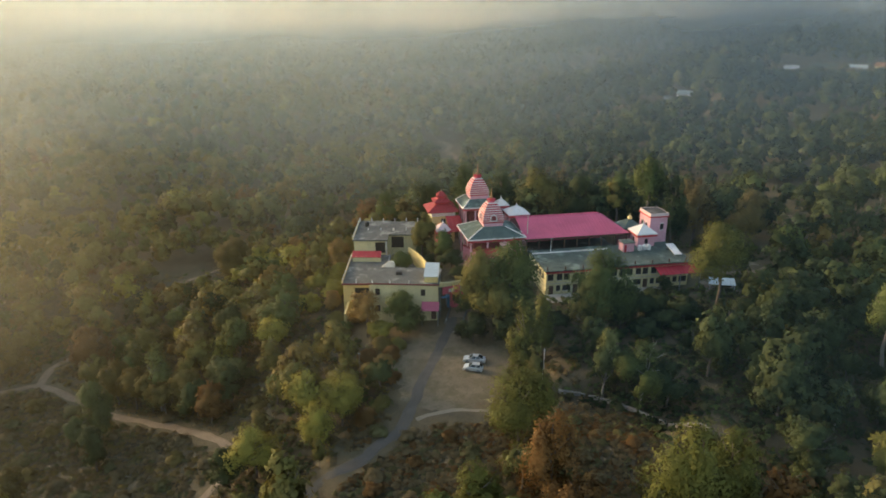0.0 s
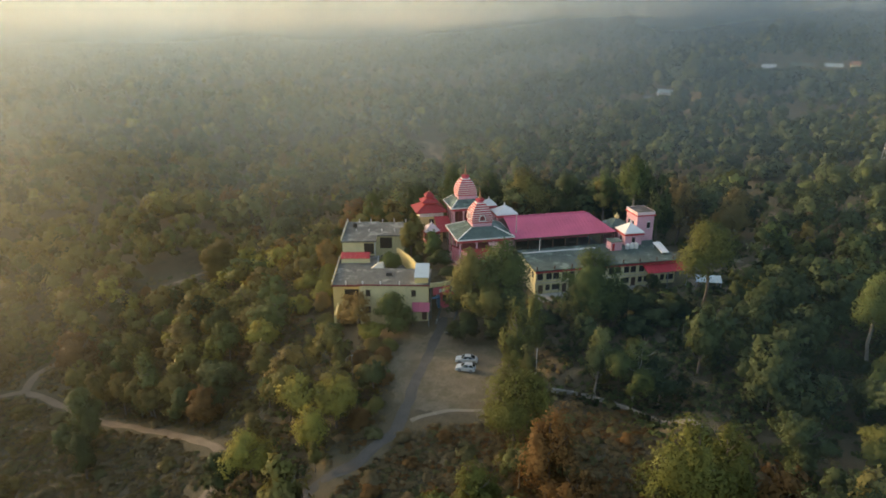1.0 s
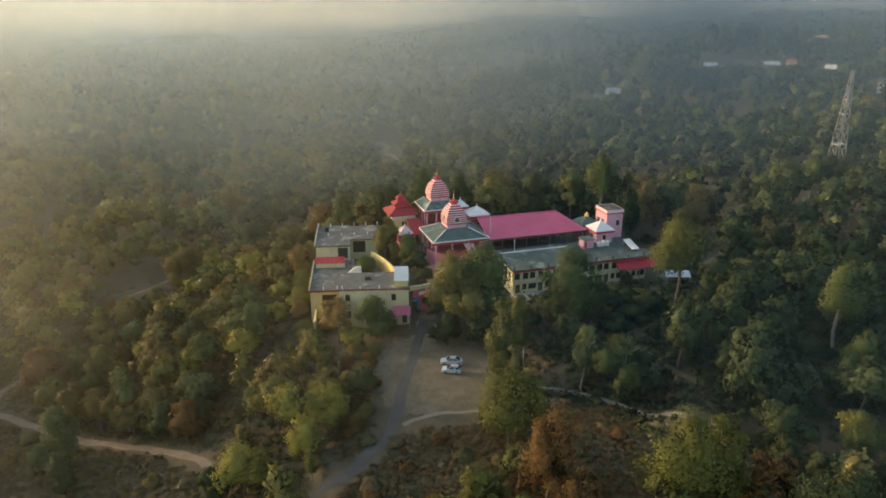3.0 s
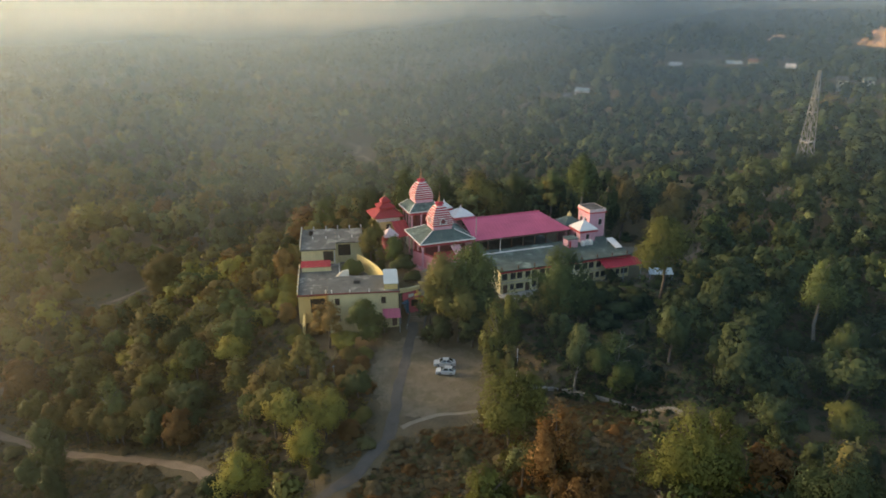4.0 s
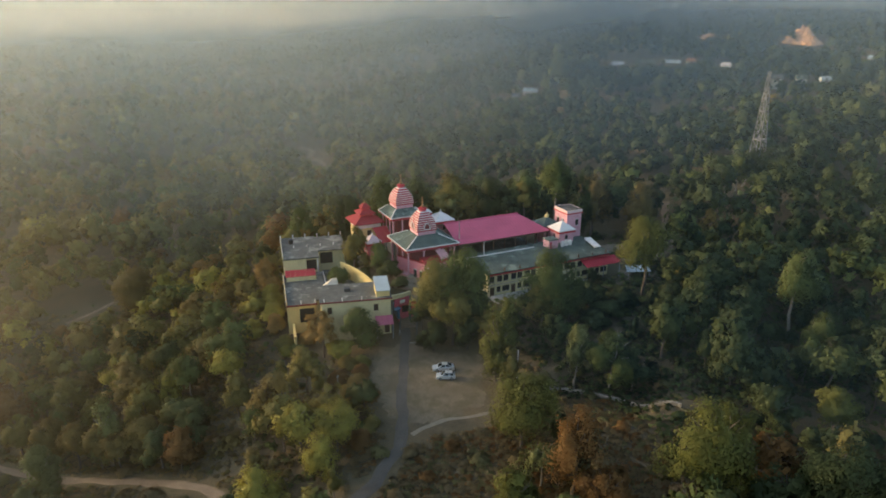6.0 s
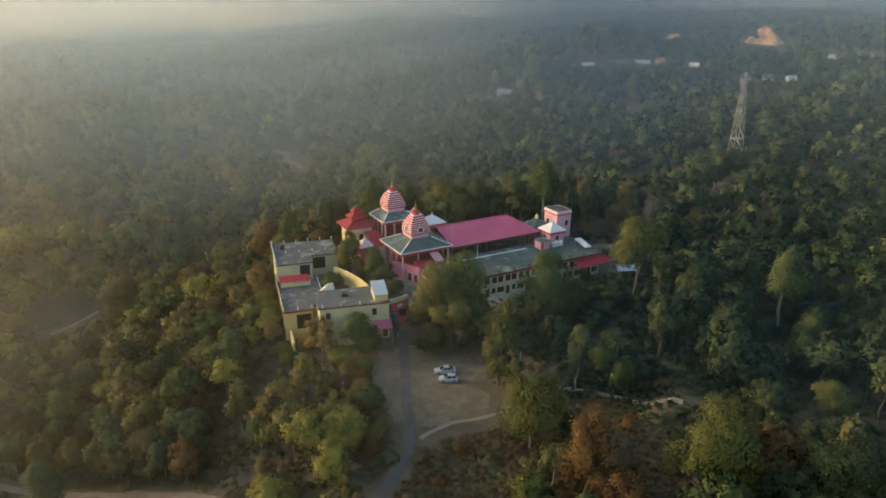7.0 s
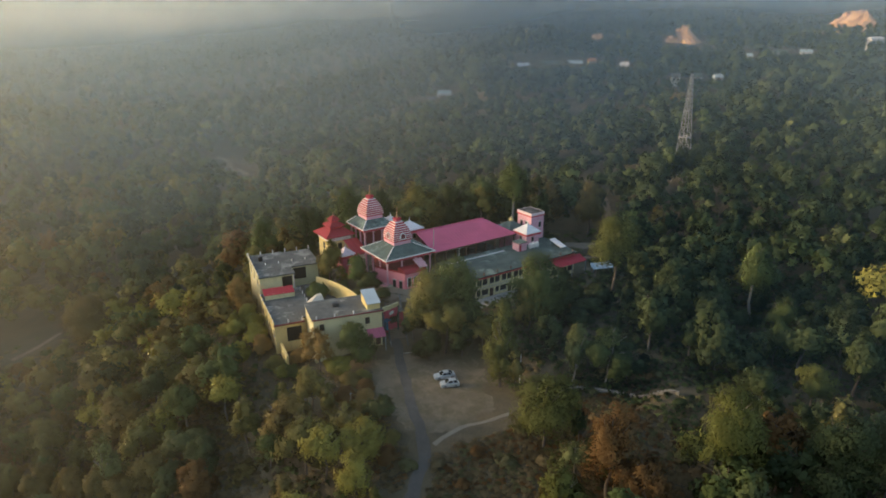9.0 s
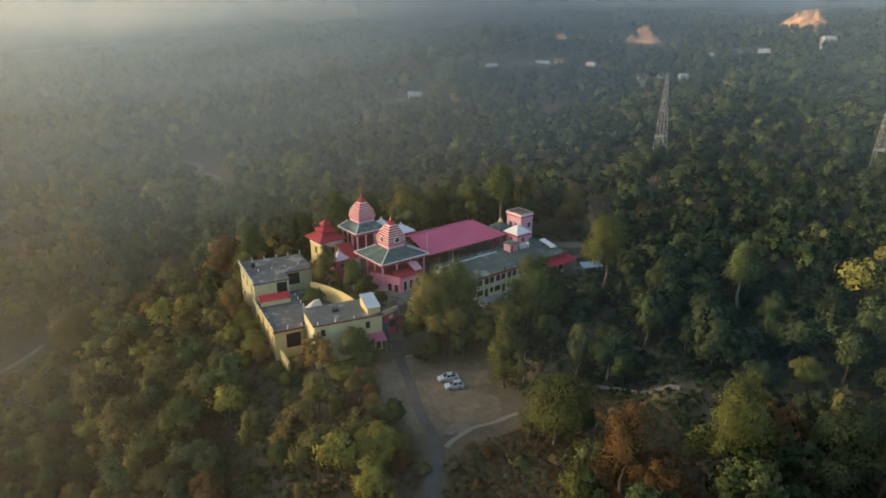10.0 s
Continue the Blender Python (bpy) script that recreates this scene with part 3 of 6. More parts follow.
def great_hall(m):
    """The long open hall under a hipped magenta sheet roof."""
    t = thing("assembly_hall", m, "long open hall under magenta metal sheet roof", "hall")
    x0, x1, xr, y0, y1, yr, e, r = 6.9, 34.3, 29.3, -6.6, 10.6, 2.0, 12.35, 15.4
    n = 30
    for ye in (y0, y1):
        for i in range(n):
            a0, a1 = x0 + (x1 - x0) * i / n, x0 + (x1 - x0) * (i + 0.985) / n

            def up(x):
                return 1.0 if x <= xr else (x1 - x) / (x1 - xr)
            bm = bmesh.new()
            q = []
            for x, lift in ((a0, 0.0), (a0 + 0.1, 0.04), (a1, 0.0)):
                u = up(x)
                q.append((Vector((x, ye, e + lift)), Vector((x, ye + (yr - ye) * u, e + (r - e) * u + lift))))
            vs = [[bm.verts.new(p) for p in pair] for pair in q]
            dn = [[bm.verts.new(p - Vector((0, 0, 0.06))) for p in q[k]] for k in (0, 2)]
            bm.faces.new((vs[0][0], vs[1][0], vs[1][1], vs[0][1]))
            bm.faces.new((vs[1][0], vs[2][0], vs[2][1], vs[1][1]))
            bm.faces.new((dn[0][0], dn[0][1], dn[1][1], dn[1][0]))
            bm.faces.new((vs[0][0], dn[0][0], dn[1][0], vs[2][0], vs[1][0]))
            part("sheet", bm, MAGENTA, t)
    m2 = 16
    for i in range(m2):
        b0, b1 = y0 + (y1 - y0) * i / m2, y0 + (y1 - y0) * (i + 0.985) / m2

        def inn(y):
            return (y - y0) / (yr - y0) if y <= yr else (y1 - y) / (y1 - yr)
        bm = bmesh.new()
        q = [(Vector((x1 - (x1 - xr) * 0, y, e)), Vector((x1 - (x1 - xr) * inn(y), y, e + (r - e) * inn(y)))) for y in (b0, b1)]
        add = Vector((0, 0, 0.05))
        vs = [bm.verts.new(p) for p in (q[0][0], q[1][0], q[1][1], q[0][1])]
        ds = [bm.verts.new(p - add) for p in (q[0][0], q[1][0], q[1][1], q[0][1])]
        bm.faces.new(vs)
        bm.faces.new(ds[::-1])
        bm.faces.new((vs[0], ds[0], ds[1], vs[1]))
        part("sheet", bm, MAGENTA, t)
    bm = bmesh.new()
    bar(bm, (x0, yr, r + 0.08), (xr, yr, r + 0.08), 0.3)
    part("ridge_cap", bm, MAGENTA, t)
    part("fascia", boxed((x0, x1, y0 + 0.02, y0 + 0.1, e - 0.45, e - 0.08)), WOOD, t)
    part("fascia", boxed((x1 - 0.1, x1 - 0.02, y0 + 0.1, y1, e - 0.45, e - 0.08)), WOOD, t)
    for i in range(9):
        x = x0 + 0.6 + (x1 - x0 - 1.2) * i / 8
        for y in (y0 + 0.4, y1 - 0.4):
            # post colour is kept dark to paint the shade under the roof
            part("post", boxed((x - 0.14, x + 0.14, y - 0.14, y + 0.14, GR, e - 0.1)), WOOD, t)
        bm = bmesh.new()
        if x < xr:
            bar(bm, (x, y0 + 0.3, e - 0.15), (x, yr, r - 0.2), 0.14)
            bar(bm, (x, y1 - 0.3, e - 0.15), (x, yr, r - 0.2), 0.14)
        bar(bm, (x, y0 + 0.3, e - 0.2), (x, y1 - 0.3, e - 0.2), 0.14)
        part("truss", bm, STEEL, t)
    part("floor_slab", boxed((x0, x1, y0, y1, GR - 1.5, GR + 0.25)), CONC, t)
    part("rear_wall", boxed((x0 + 0.5, x1 - 0.5, y1 - 1.2, y1 - 0.95, GR, e - 0.3)), PINK, t)


great_hall(TEMPLE)


TOWERTOP = concrete("brownish_roof", (0.040, 0.036, 0.032), (0.092, 0.080, 0.070))


def tower(m):
    t = thing("stair_tower", m, "square pink tower with white parapet band", "tower")
    hx, hy, zt = 2.35, 2.9, 16.9
    part("wall", boxed((-hx, hx, -hy, hy, 3.0, 15.9), bevel=0.04), ROSE, t)
    part("cornice", boxed((-hx - 0.3, hx + 0.3, -hy - 0.3, hy + 0.3, 15.9, 16.15)), RED, t, "red cornice")
    part("parapet", rim(hx, hy, 16.15, zt, 0.12), BLUSH, t, "pale blush parapet")
    part("roof_slab", boxed((-hx + 0.03, hx - 0.03, -hy + 0.03, hy - 0.03, 16.15, 16.87)), TOWERTOP, t, "dark weathered roof slab")
    for x, y, sx, sy in ((0.9, -hy, 0.45, 0.05), (-hx, -1.0, 0.05, 0.45), (-hx, 1.2, 0.05, 0.45)):
        w = part("window", boxed((x - sx, x + sx, y - sy, y + sy, 12.6, 14.2)), DARK, t)
        part("frame", boxed((x - sx - 0.08, x + sx + 0.08, y - sy - 0.04, y + sy + 0.04, 12.45, 12.6), (x - sx - 0.08, x + sx + 0.08, y - sy - 0.04, y + sy + 0.04, 14.2, 14.35)), WHITE, w)
    return t


tower(TEMPLE @ Matrix.Translation((42.2, -3.4, 0)))
t = thing("green_roofed_cell", TEMPLE @ Matrix.Translation((36.6, -1.4, 0)), "low cell with dark green hipped roof", "shrine")
part("wall", boxed((-2.2, 2.2, -2.2, 2.2, 4.0, 12.6)), ROSE, t)
part("roof", hip_roof(2.9, 2.9, 12.7, 0.3, 0.3, 14.4), SLATE, t)
part("dome", lathe([(0.5, 14.3), (0.62, 14.6), (0.5, 15.0), (0.2, 15.3), (0.05, 15.8)], 12), YELLOW, t, "small yellow dome")


def entrance(m):
    """The pink porch block in front of the main hall."""
    t = thing("entrance_porch", m, "bright pink entrance porch with dark windows and rounded red roof", "porch")
    part("wall", boxed((-3.4, 2.4, -9.2, -5.9, 2.5, 9.6), bevel=0.05), HOTPINK, t)
    bm = bmesh.new()
    arc = [(-9.5, 9.5), (-9.3, 9.8), (-8.7, 10.1), (-7.9, 10.3), (-7.0, 10.4), (-5.9, 10.4), (-5.9, 9.5)]
    add_rings(bm, [[(x, y, z) for y, z in arc] for x in (-3.6, 2.6)])
    part("roof", bm, OLDRED, t, "rounded red sheet roof")
    for x in (-2.3, -0.5, 1.3):
        w = part("window", boxed((x - 0.5, x + 0.5, -9.26, -9.15, 6.0, 8.4)), DARK, t)
        part("frame", boxed((x - 0.62, x - 0.5, -9.32, -9.2, 5.9, 8.4), (x + 0.5, x + 0.62, -9.32, -9.2, 5.9, 8.4), (x - 0.62, x + 0.62, -9.32, -9.2, 8.4, 8.55)), WHITE, w)
    # the long pink side wall runs back from the porch to the corner of the hall
    a, b = Vector((-3.5, -9.1, 0)), Vector((-7.2, -0.8, 0))
    length = (b - a).length
    m2 = Matrix.Translation(a) @ Matrix.Rotation(math.atan2((b - a).y, (b - a).x), 4, "Z")

    def turned(*boxes):
        bm = boxed(*boxes)
        bm.transform(m2)
        return bm
    side = part("side_wall", turned((0, length, -0.15, 0.15, 2.6, 9.7)), HOTPINK, t, "long bright pink side wall")
    part("coping", turned((-0.1, length, -0.25, 0.25, 9.7, 9.95)), OLDRED, side)
    for u in (1.2, 3.1):
        w = part("side_window", turned((u - 0.45, u + 0.45, 0.1, 0.2, 5.6, 7.6)), DARK, t)
        part("frame", turned((u - 0.58, u + 0.58, 0.12, 0.24, 7.6, 7.75), (u - 0.58, u + 0.58, 0.12, 0.24, 5.45, 5.6)), WHITE, w)
    part("step", turned((4.6, length, 0.2, 1.6, 2.6, 6.2)), ROSE, t, "faded pink ramp")


entrance(TEMPLE)
lean_to("porch_awning", TEMPLE, "faded pink sheet awning over the porch", [(0.8, -9.3, 10.5), (3.2, -9.3, 10.5), (3.0, -6.4, 11.9), (0.5, -6.4, 11.9)], 0.05, PALEPINK, [(1.0, -9.1, 10.4), (3.0, -9.1, 10.4)], 5.0)
lean_to("shrine_canopy", TEMPLE, "dull red sheet canopy beside the small shrine", [(-9.2, 6.0, 11.2), (-5.2, 6.0, 11.2), (-5.2, 12.4, 13.6), (-9.2, 12.4, 13.6)], 0.05, OLDRED, [(-9.0, 6.2, 11.1), (-5.4, 6.2, 11.1), (-5.4, 12.2, 13.4)], GR)


# ---- long guest house below the hall ----
def guest_house(m):
    t = thing("guest_house", m, "long two-storey cream guest house with grey roof", "house")
    x0, x1, yf, yb, zf = 8.0, 43.6, -20.0, -7.2, 9.2
    part("wall", boxed((x0, x1, yf, yb, 1.0, zf - 0.32)), CREAM, t, "stained cream plaster walls")
    bm = bmesh.new()
    add_rings(bm, [[(x0 - 0.4, yf - 0.5, zf - 0.3), (x1 + 0.3, yf - 0.5, zf - 0.3), (x1 + 0.3, yf + 9.6, zf + 0.3), (x0 - 0.4, yf + 9.6, zf + 0.3)],
                   [(x0 - 0.4, yf - 0.5, zf - 0.05), (x1 + 0.3, yf - 0.5, zf - 0.05), (x1 + 0.3, yf + 9.6, zf + 0.55), (x0 - 0.4, yf + 9.6, zf + 0.55)]])
    part("front_roof", bm, GREENCONC, t)
    part("back_roof", boxed((x0 - 0.3, x1 + 0.2, yf + 9.85, yb, zf + 0.1, zf + 0.45)), GREENCONC, t)
    part("kerb", boxed((x0 - 0.4, x0 + 19, yf + 9.6, yf + 9.85, zf + 0.2, zf + 0.8)), WHITE, t, "white roof kerb")
    part("lintel_band", boxed((x0 - 0.05, x1 + 0.05, yf - 0.12, yf, 8.3, 8.75)), RED, t, "dull red lintel band")
    part("plinth", boxed((x0 - 0.6, x1 - 8, yf - 4.6, yf - 0.02, 0.0, 3.16)), PAVED, t, "pale paved terrace")
    part("mid_band", boxed((x0 - 0.04, x1 + 0.04, yf - 0.10, yf, 5.75, 5.95)), STONE, t)
    for i in range(18):
        x = x0 + 1.1 + i * 1.95 + (0.22 if i % 2 else 0.0)
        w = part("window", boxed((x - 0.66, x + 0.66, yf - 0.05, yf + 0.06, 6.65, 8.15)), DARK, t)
        part("mullion", boxed((x - 0.04, x + 0.04, yf - 0.09, yf - 0.05, 6.65, 8.15)), WOOD, w)
        part("sill", boxed((x - 0.74, x + 0.74, yf - 0.16, yf - 0.05, 6.52, 6.65)), STONE, w)
    for i in range(6):
        x = x0 + 1.3 + i * 5.85
        part("door", boxed((x - 0.55, x + 0.55, yf - 0.05, yf + 0.06, 3.2, 5.3)), WOOD, t)
        for xx, hw in ((x + 1.75, 0.5), (x + 3.75, 0.95)):
            w = part("window", boxed((xx - hw, xx + hw, yf - 0.05, yf + 0.06, 4.0, 5.35)), DARK, t)
            part("mullion", boxed((xx - 0.04, xx + 0.04, yf - 0.09, yf - 0.05, 4.0, 5.35)), WOOD, w)
            part("sill", boxed((xx - hw - 0.1, xx + hw + 0.1, yf - 0.16, yf - 0.05, 3.88, 4.0)), STONE, w)
    for i in range(4):
        y = yf + 1.8 + i * 2.4
        part("window", boxed((x0 - 0.05, x0 + 0.06, y - 0.5, y + 0.5, 6.7, 8.1)), DARK, t)
    for i in range(9):
        x = x0 + 0.2 + i * 4.3
        part("roof_post", boxed((x - 0.12, x + 0.12, yf - 0.3, yf - 0.06, zf - 0.05, zf + 0.85)), WOOD, t)


guest_house(TEMPLE)
lean_to("red_awning", TEMPLE, "bright red sheet awning on the guest house wall", [(34.8, -23.2, 7.2), (45.4, -23.0, 7.2), (45.4, -20.1, 8.2), (34.8, -20.1, 8.2)], 0.06, REDSHEET, [(35.0, -23.0, 7.1), (40.0, -23.0, 7.1), (45.2, -22.8, 7.1)], 1.0)
lean_to("solar_heater", TEMPLE, "tilted pale solar heater panels on the roof", [(41.2, -17.2, 9.9), (43.2, -17.2, 9.9), (43.2, -12.6, 11.0), (41.2, -12.6, 11.0)], 0.16, WHITE, [(41.4, -12.8, 10.9), (43.0, -12.8, 10.9), (41.4, -16.8, 9.9), (43.0, -16.8, 9.9)], 9.2, "solar panel")


lean_to("sheet_shed", pose(66.0, 154.0, height(66.0, 154.0), 0, 0, -14), "low open shed with pale sheet roof beside a tall tree", [(-3.0, -1.4, 1.7), (3.0, -1.4, 1.9), (2.9, 1.5, 2.6), (-2.9, 1.5, 2.4)], 0.05, PALESHEET, [(-2.7, -1.2, 1.65), (2.7, -1.2, 1.85), (2.6, 1.3, 2.5), (-2.6, 1.3, 2.3)], -0.6, "shed")


def water_tank(m):
    t = thing("water_tank", m, "white plastic water tank on the roof", "tank", "roof water tanks")
    part("body", lathe([(0.5, 0), (0.55, 0.1), (0.55, 1.05), (0.45, 1.25), (0.2, 1.35)], 14), WHITE, t)
    part("lid", lathe([(0.2, 1.35), (0.2, 1.45), (0.1, 1.48)], 10), WHITE, t)
    return t


first = water_tank(TEMPLE @ Matrix.Translation((34.6, -12.2, 9.6)))
for dx in (1.2, 2.4):
    copy_thing(first, TEMPLE @ Matrix.Translation((34.6 + dx, -12.1, 9.6)))
t = thing("roof_cabin", TEMPLE @ Matrix.Translation((31.4, -11.4, 9.6)), "small pale rooftop cabin with sheet roof", "cabin")
part("wall", boxed((-1.4, 1.4, -1.3, 1.3, 0, 2.2)), ROSE, t)
part("roof", boxed((-1.6, 1.6, -1.5, 1.5, 2.2, 2.36)), GREENCONC, t)
part("door", boxed((-1.1, -0.5, -1.34, -1.25, 0, 1.8)), RED, t)
t = thing("lamp_post", TEMPLE @ Matrix.Translation((12.6, -9.6, 9.6)), "white lamp post on the guest house roof", "lamp post")
part("pole", lathe([(0.09, 0), (0.06, 3.6)], 8), WHITE, t)
part("arm", boxed((-0.12, 0.5, -0.05, 0.05, 3.55, 3.66)), STEEL, t)
t = thing("flag_pole", TEMPLE @ Matrix.Translation((8.2, -4.4, 12.6)), "thin bare flag pole beside the hall roof", "flag pole")
part("pole", lathe([(0.12, 0), (0.08, 5.2)], 8), STONE, t)


# ---- houses by the gate ----
def gate_house():
    t = thing("gate_house", pose(-8.7, 143.2, 0, 0, 0, -3.0), "yellow two-storey house with flat grey roof", "house")
    hx, d, zt = 7.6, 9.6, 8.8
    part("wall", boxed((-hx, hx, 0, d, -2.5, zt - 0.25), bevel=0.03), CREAM, t)
    part("roof_slab", boxed((-hx - 0.35, hx + 0.3, -0.4, d, zt - 0.25, zt)), CONC, t)
    part("fascia", boxed((-hx - 0.38, hx + 0.33, -0.45, -0.4, zt - 0.3, zt + 0.05)), MAROON, t, "dull dark red roof edge")
    for x in (-5.8, 4.3):
        for z in (6.0, 2.0):
            if x > 4 and z < 3:
                continue
            w = part("window", boxed((x - 0.5, x + 0.5, -0.05, 0.06, z, z + 1.3)), DARK, t)
            part("frame", boxed((x - 0.58, x + 0.58, -0.09, -0.02, z + 1.3, z + 1.42), (x - 0.58, x + 0.58, -0.12, -0.02, z - 0.1, z), (x - 0.03, x + 0.03, -0.08, -0.05, z, z + 1.3)), WOOD, w)
    part("door", boxed((6.1, 7.2, -0.05, 0.06, 0.3, 2.5)), WOOD, t)
    for y in (2.5, 6.0):
        part("window", boxed((hx - 0.06, hx + 0.05, y - 0.5, y + 0.5, 5.9, 7.2)), DARK, t)
    for x in (-6.9, -3.0, 1.2):
        part("roof_post", boxed((x - 0.1, x + 0.1, -0.25, -0.05, zt, zt + 0.7)), WHITE, t)
    part("roof_patch", boxed((-2.2, -0.9, 4.8, 5.9, zt, zt + 0.7)), plain("black_tank_plastic", (0.02, 0.02, 0.02)), t, "black water tank")
    return t


gate_house()
t = thing("rooftop_hut", pose(-2.6, 143.6, 8.8, 0, 0, -3.0), "yellow stair head with pale sloping sheet roof", "hut")
bm = bmesh.new()
add_rings(bm, [[(-1.5, 0, 0), (1.4, 0, 0), (1.4, 5.4, 0), (-1.5, 5.4, 0)], [(-1.5, 0, 1.35), (1.4, 0, 1.35), (1.4, 5.4, 2.5), (-1.5, 5.4, 2.5)]])
part("wall", bm, YELLOW, t)
bm = bmesh.new()
add_rings(bm, [[(-1.65, -0.2, 1.33), (1.55, -0.2, 1.33), (1.55, 5.5, 2.55), (-1.65, 5.5, 2.55)], [(-1.65, -0.2, 1.45), (1.55, -0.2, 1.45), (1.55, 5.5, 2.67), (-1.65, 5.5, 2.67)]])
part("roof", bm, PALESHEET, t)
lean_to("door_awning", pose(-8.7, 143.2, 0, 0, 0, -3.0), "pink sheet awning over the gate house door", [(4.0, -2.4, 3.3), (7.9, -2.4, 3.3), (7.9, -0.05, 4.5), (4.0, -0.05, 4.5)], 0.05, PINKSHEET, [(4.2, -2.3, 3.25), (7.7, -2.3, 3.25)], -0.3)


def post_row(parent, pts, z, h=0.9):
    for x, y in pts:
        part("post", boxed((x - 0.11, x + 0.11, y - 0.11, y + 0.11, z, z + h)), WHITE, parent)


t = thing("north_block", pose(0, 0, 0), "cream flat-roofed pilgrim block with white roof posts", "house")
part("wall", boxed((-22.9, -14.6, 170.9, 186.6, -3.0, 9.3)), CREAM, t)
part("wing_wall", boxed((-14.58, -7.2, 175.6, 186.0, -2.0, 9.3)), CREAM, t)
part("roof_slab", boxed((-23.2, -14.2, 170.2, 187.0, 9.3, 9.65)), CONC, t)
part("wing_roof", boxed((-14.18, -6.9, 174.9, 186.4, 9.3, 9.62)), CONC, t)
# solid dark panels on the walls, coloured as the shade within the porch
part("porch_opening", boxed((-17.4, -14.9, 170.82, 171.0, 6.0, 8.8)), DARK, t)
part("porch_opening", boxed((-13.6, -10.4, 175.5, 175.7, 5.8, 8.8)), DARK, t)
part("porch_post", boxed((-14.7, -14.5, 170.4, 170.6, 5.5, 9.3)), WHITE, t)
post_row(t, [(-23.15, 171 + 2.6 * i) for i in range(7)], 9.65)
post_row(t, [(-23.0 + 3.2 * i, 186.6) for i in range(6)], 9.62)
post_row(t, [(-20.0 + 3.4 * i, 178.5) for i in range(5)], 9.65, 0.6)
part("parapet", boxed((-23.25, -23.05, 170.2, 187.0, 9.65, 10.2)), CREAM, t)
for y in (174.0, 179.0, 183.5):
    w = part("window", boxed((-22.96, -22.85, y - 0.5, y + 0.5, 6.4, 7.8)), DARK, t)
    part("sill", boxed((-23.05, -22.9, y - 0.6, y + 0.6, 6.28, 6.4)), WHITE, w)
part("roof_tank", lathe([(0.6, 9.65), (0.6, 10.7), (0.3, 10.95)], 12, -20.6, 182.0), DARK, t, "black water tank")
lean_to("red_roof_canopy", pose(0, 0, 0), "red sheet canopy between the pilgrim blocks", [(-22.9, 165.3, 6.75), (-15.6, 165.2, 6.75), (-15.6, 167.9, 7.5), (-22.9, 168.0, 7.5)], 0.06, REDSHEET, [(-22.6, 167.7, 7.3), (-15.8, 167.6, 7.3)], 5.4)
t = thing("canopy_wall", pose(0, 0, 0), "low cream wall under the red canopy", "wall")
part("wall", boxed((-22.7, -15.6, 165.5, 165.8, 5.4, 6.85)), CREAM, t)
part("coping", boxed((-22.8, -15.5, 165.44, 165.86, 5.36, 5.5)), STONE, t)
t = thing("south_block", pose(0, 0, 0), "yellow flat-roofed block stepping down the slope", "house")
part("wall", boxed((-23.1, -17.0, 151.6, 169.8, -6.0, 5.2), bevel=0.03), YELLOW, t)
part("passage_wall", boxed((-16.98, -13.6, 153.4, 170.5, -5.0, 5.18)), CREAM, t)
part("roof_slab", boxed((-23.5, -16.7, 151.0, 170.0, 5.2, 5.5)), CONC, t)
part("passage_roof", boxed((-16.68, -13.4, 153.0, 170.6, 5.2, 5.48)), CONC, t)
part("fascia", boxed((-23.55, -16.65, 150.94, 151.0, 5.1, 5.55)), MAROON, t, "dull dark red roof edge")
part("veranda_opening", boxed((-20.6, -17.3, 151.5, 151.7, 0.8, 4.2)), DARK, t)
part("side_wall", boxed((-22.4, -21.9, 144.6, 151.5, -6.0, 0.8)), YELLOW, t)
post_row(t, [(-23.45, 152 + 2.6 * i) for i in range(7)], 5.5)
post_row(t, [(-13.6, 156.5 + 2.4 * i) for i in range(6)], 5.48)
post_row(t, [(-20.2, 151.3), (-17.0, 151.3)], 5.5)
part("parapet", boxed((-23.55, -23.35, 151.0, 170.0, 5.5, 6.05)), YELLOW, t)
for y in (154.0, 158.5, 163.0, 167.0):
    for z in (1.4, -2.2):
        w = part("window", boxed((-23.16, -23.05, y - 0.5, y + 0.5, z, z + 1.5)), DARK, t)
        part("sill", boxed((-23.25, -23.1, y - 0.6, y + 0.6, z - 0.1, z)), WHITE, w)
for y0 in (151.6, 157.0, 162.5, 168.0):
    part("pilaster", boxed((-23.3, -23.1, y0, y0 + 0.35, -6.0, 5.2)), YELLOW, t)


def curved_wall():
    """The rounded yellow parapet round the upper court."""
    bm = bmesh.new()
    line = smooth_line([(-8.9, 170.8), (-7.4, 167.4), (-5.6, 163.0), (-3.9, 158.2), (-3.2, 155.2), (-3.4, 153.0)], 0.8)
    rings = []
    for i, p in enumerate(line):
        d = (line[min(i + 1, len(line) - 1)] - line[max(i - 1, 0)]).normalized()
        s = Vector((d.y, -d.x)) * 0.14
        top = 7.6 + 0.5 * math.sin(math.pi * i / (len(line) - 1))
        a, b = p + s, p - s
        rings.append([(a.x, a.y, 3.0), (b.x, b.y, 3.0), (b.x, b.y, top), (a.x, a.y, top)])
    add_rings(bm, rings)
    ob = finish(bm, "court_wall", YELLOW)
    tagged(ob, "rounded yellow parapet wall of the upper court", "wall")


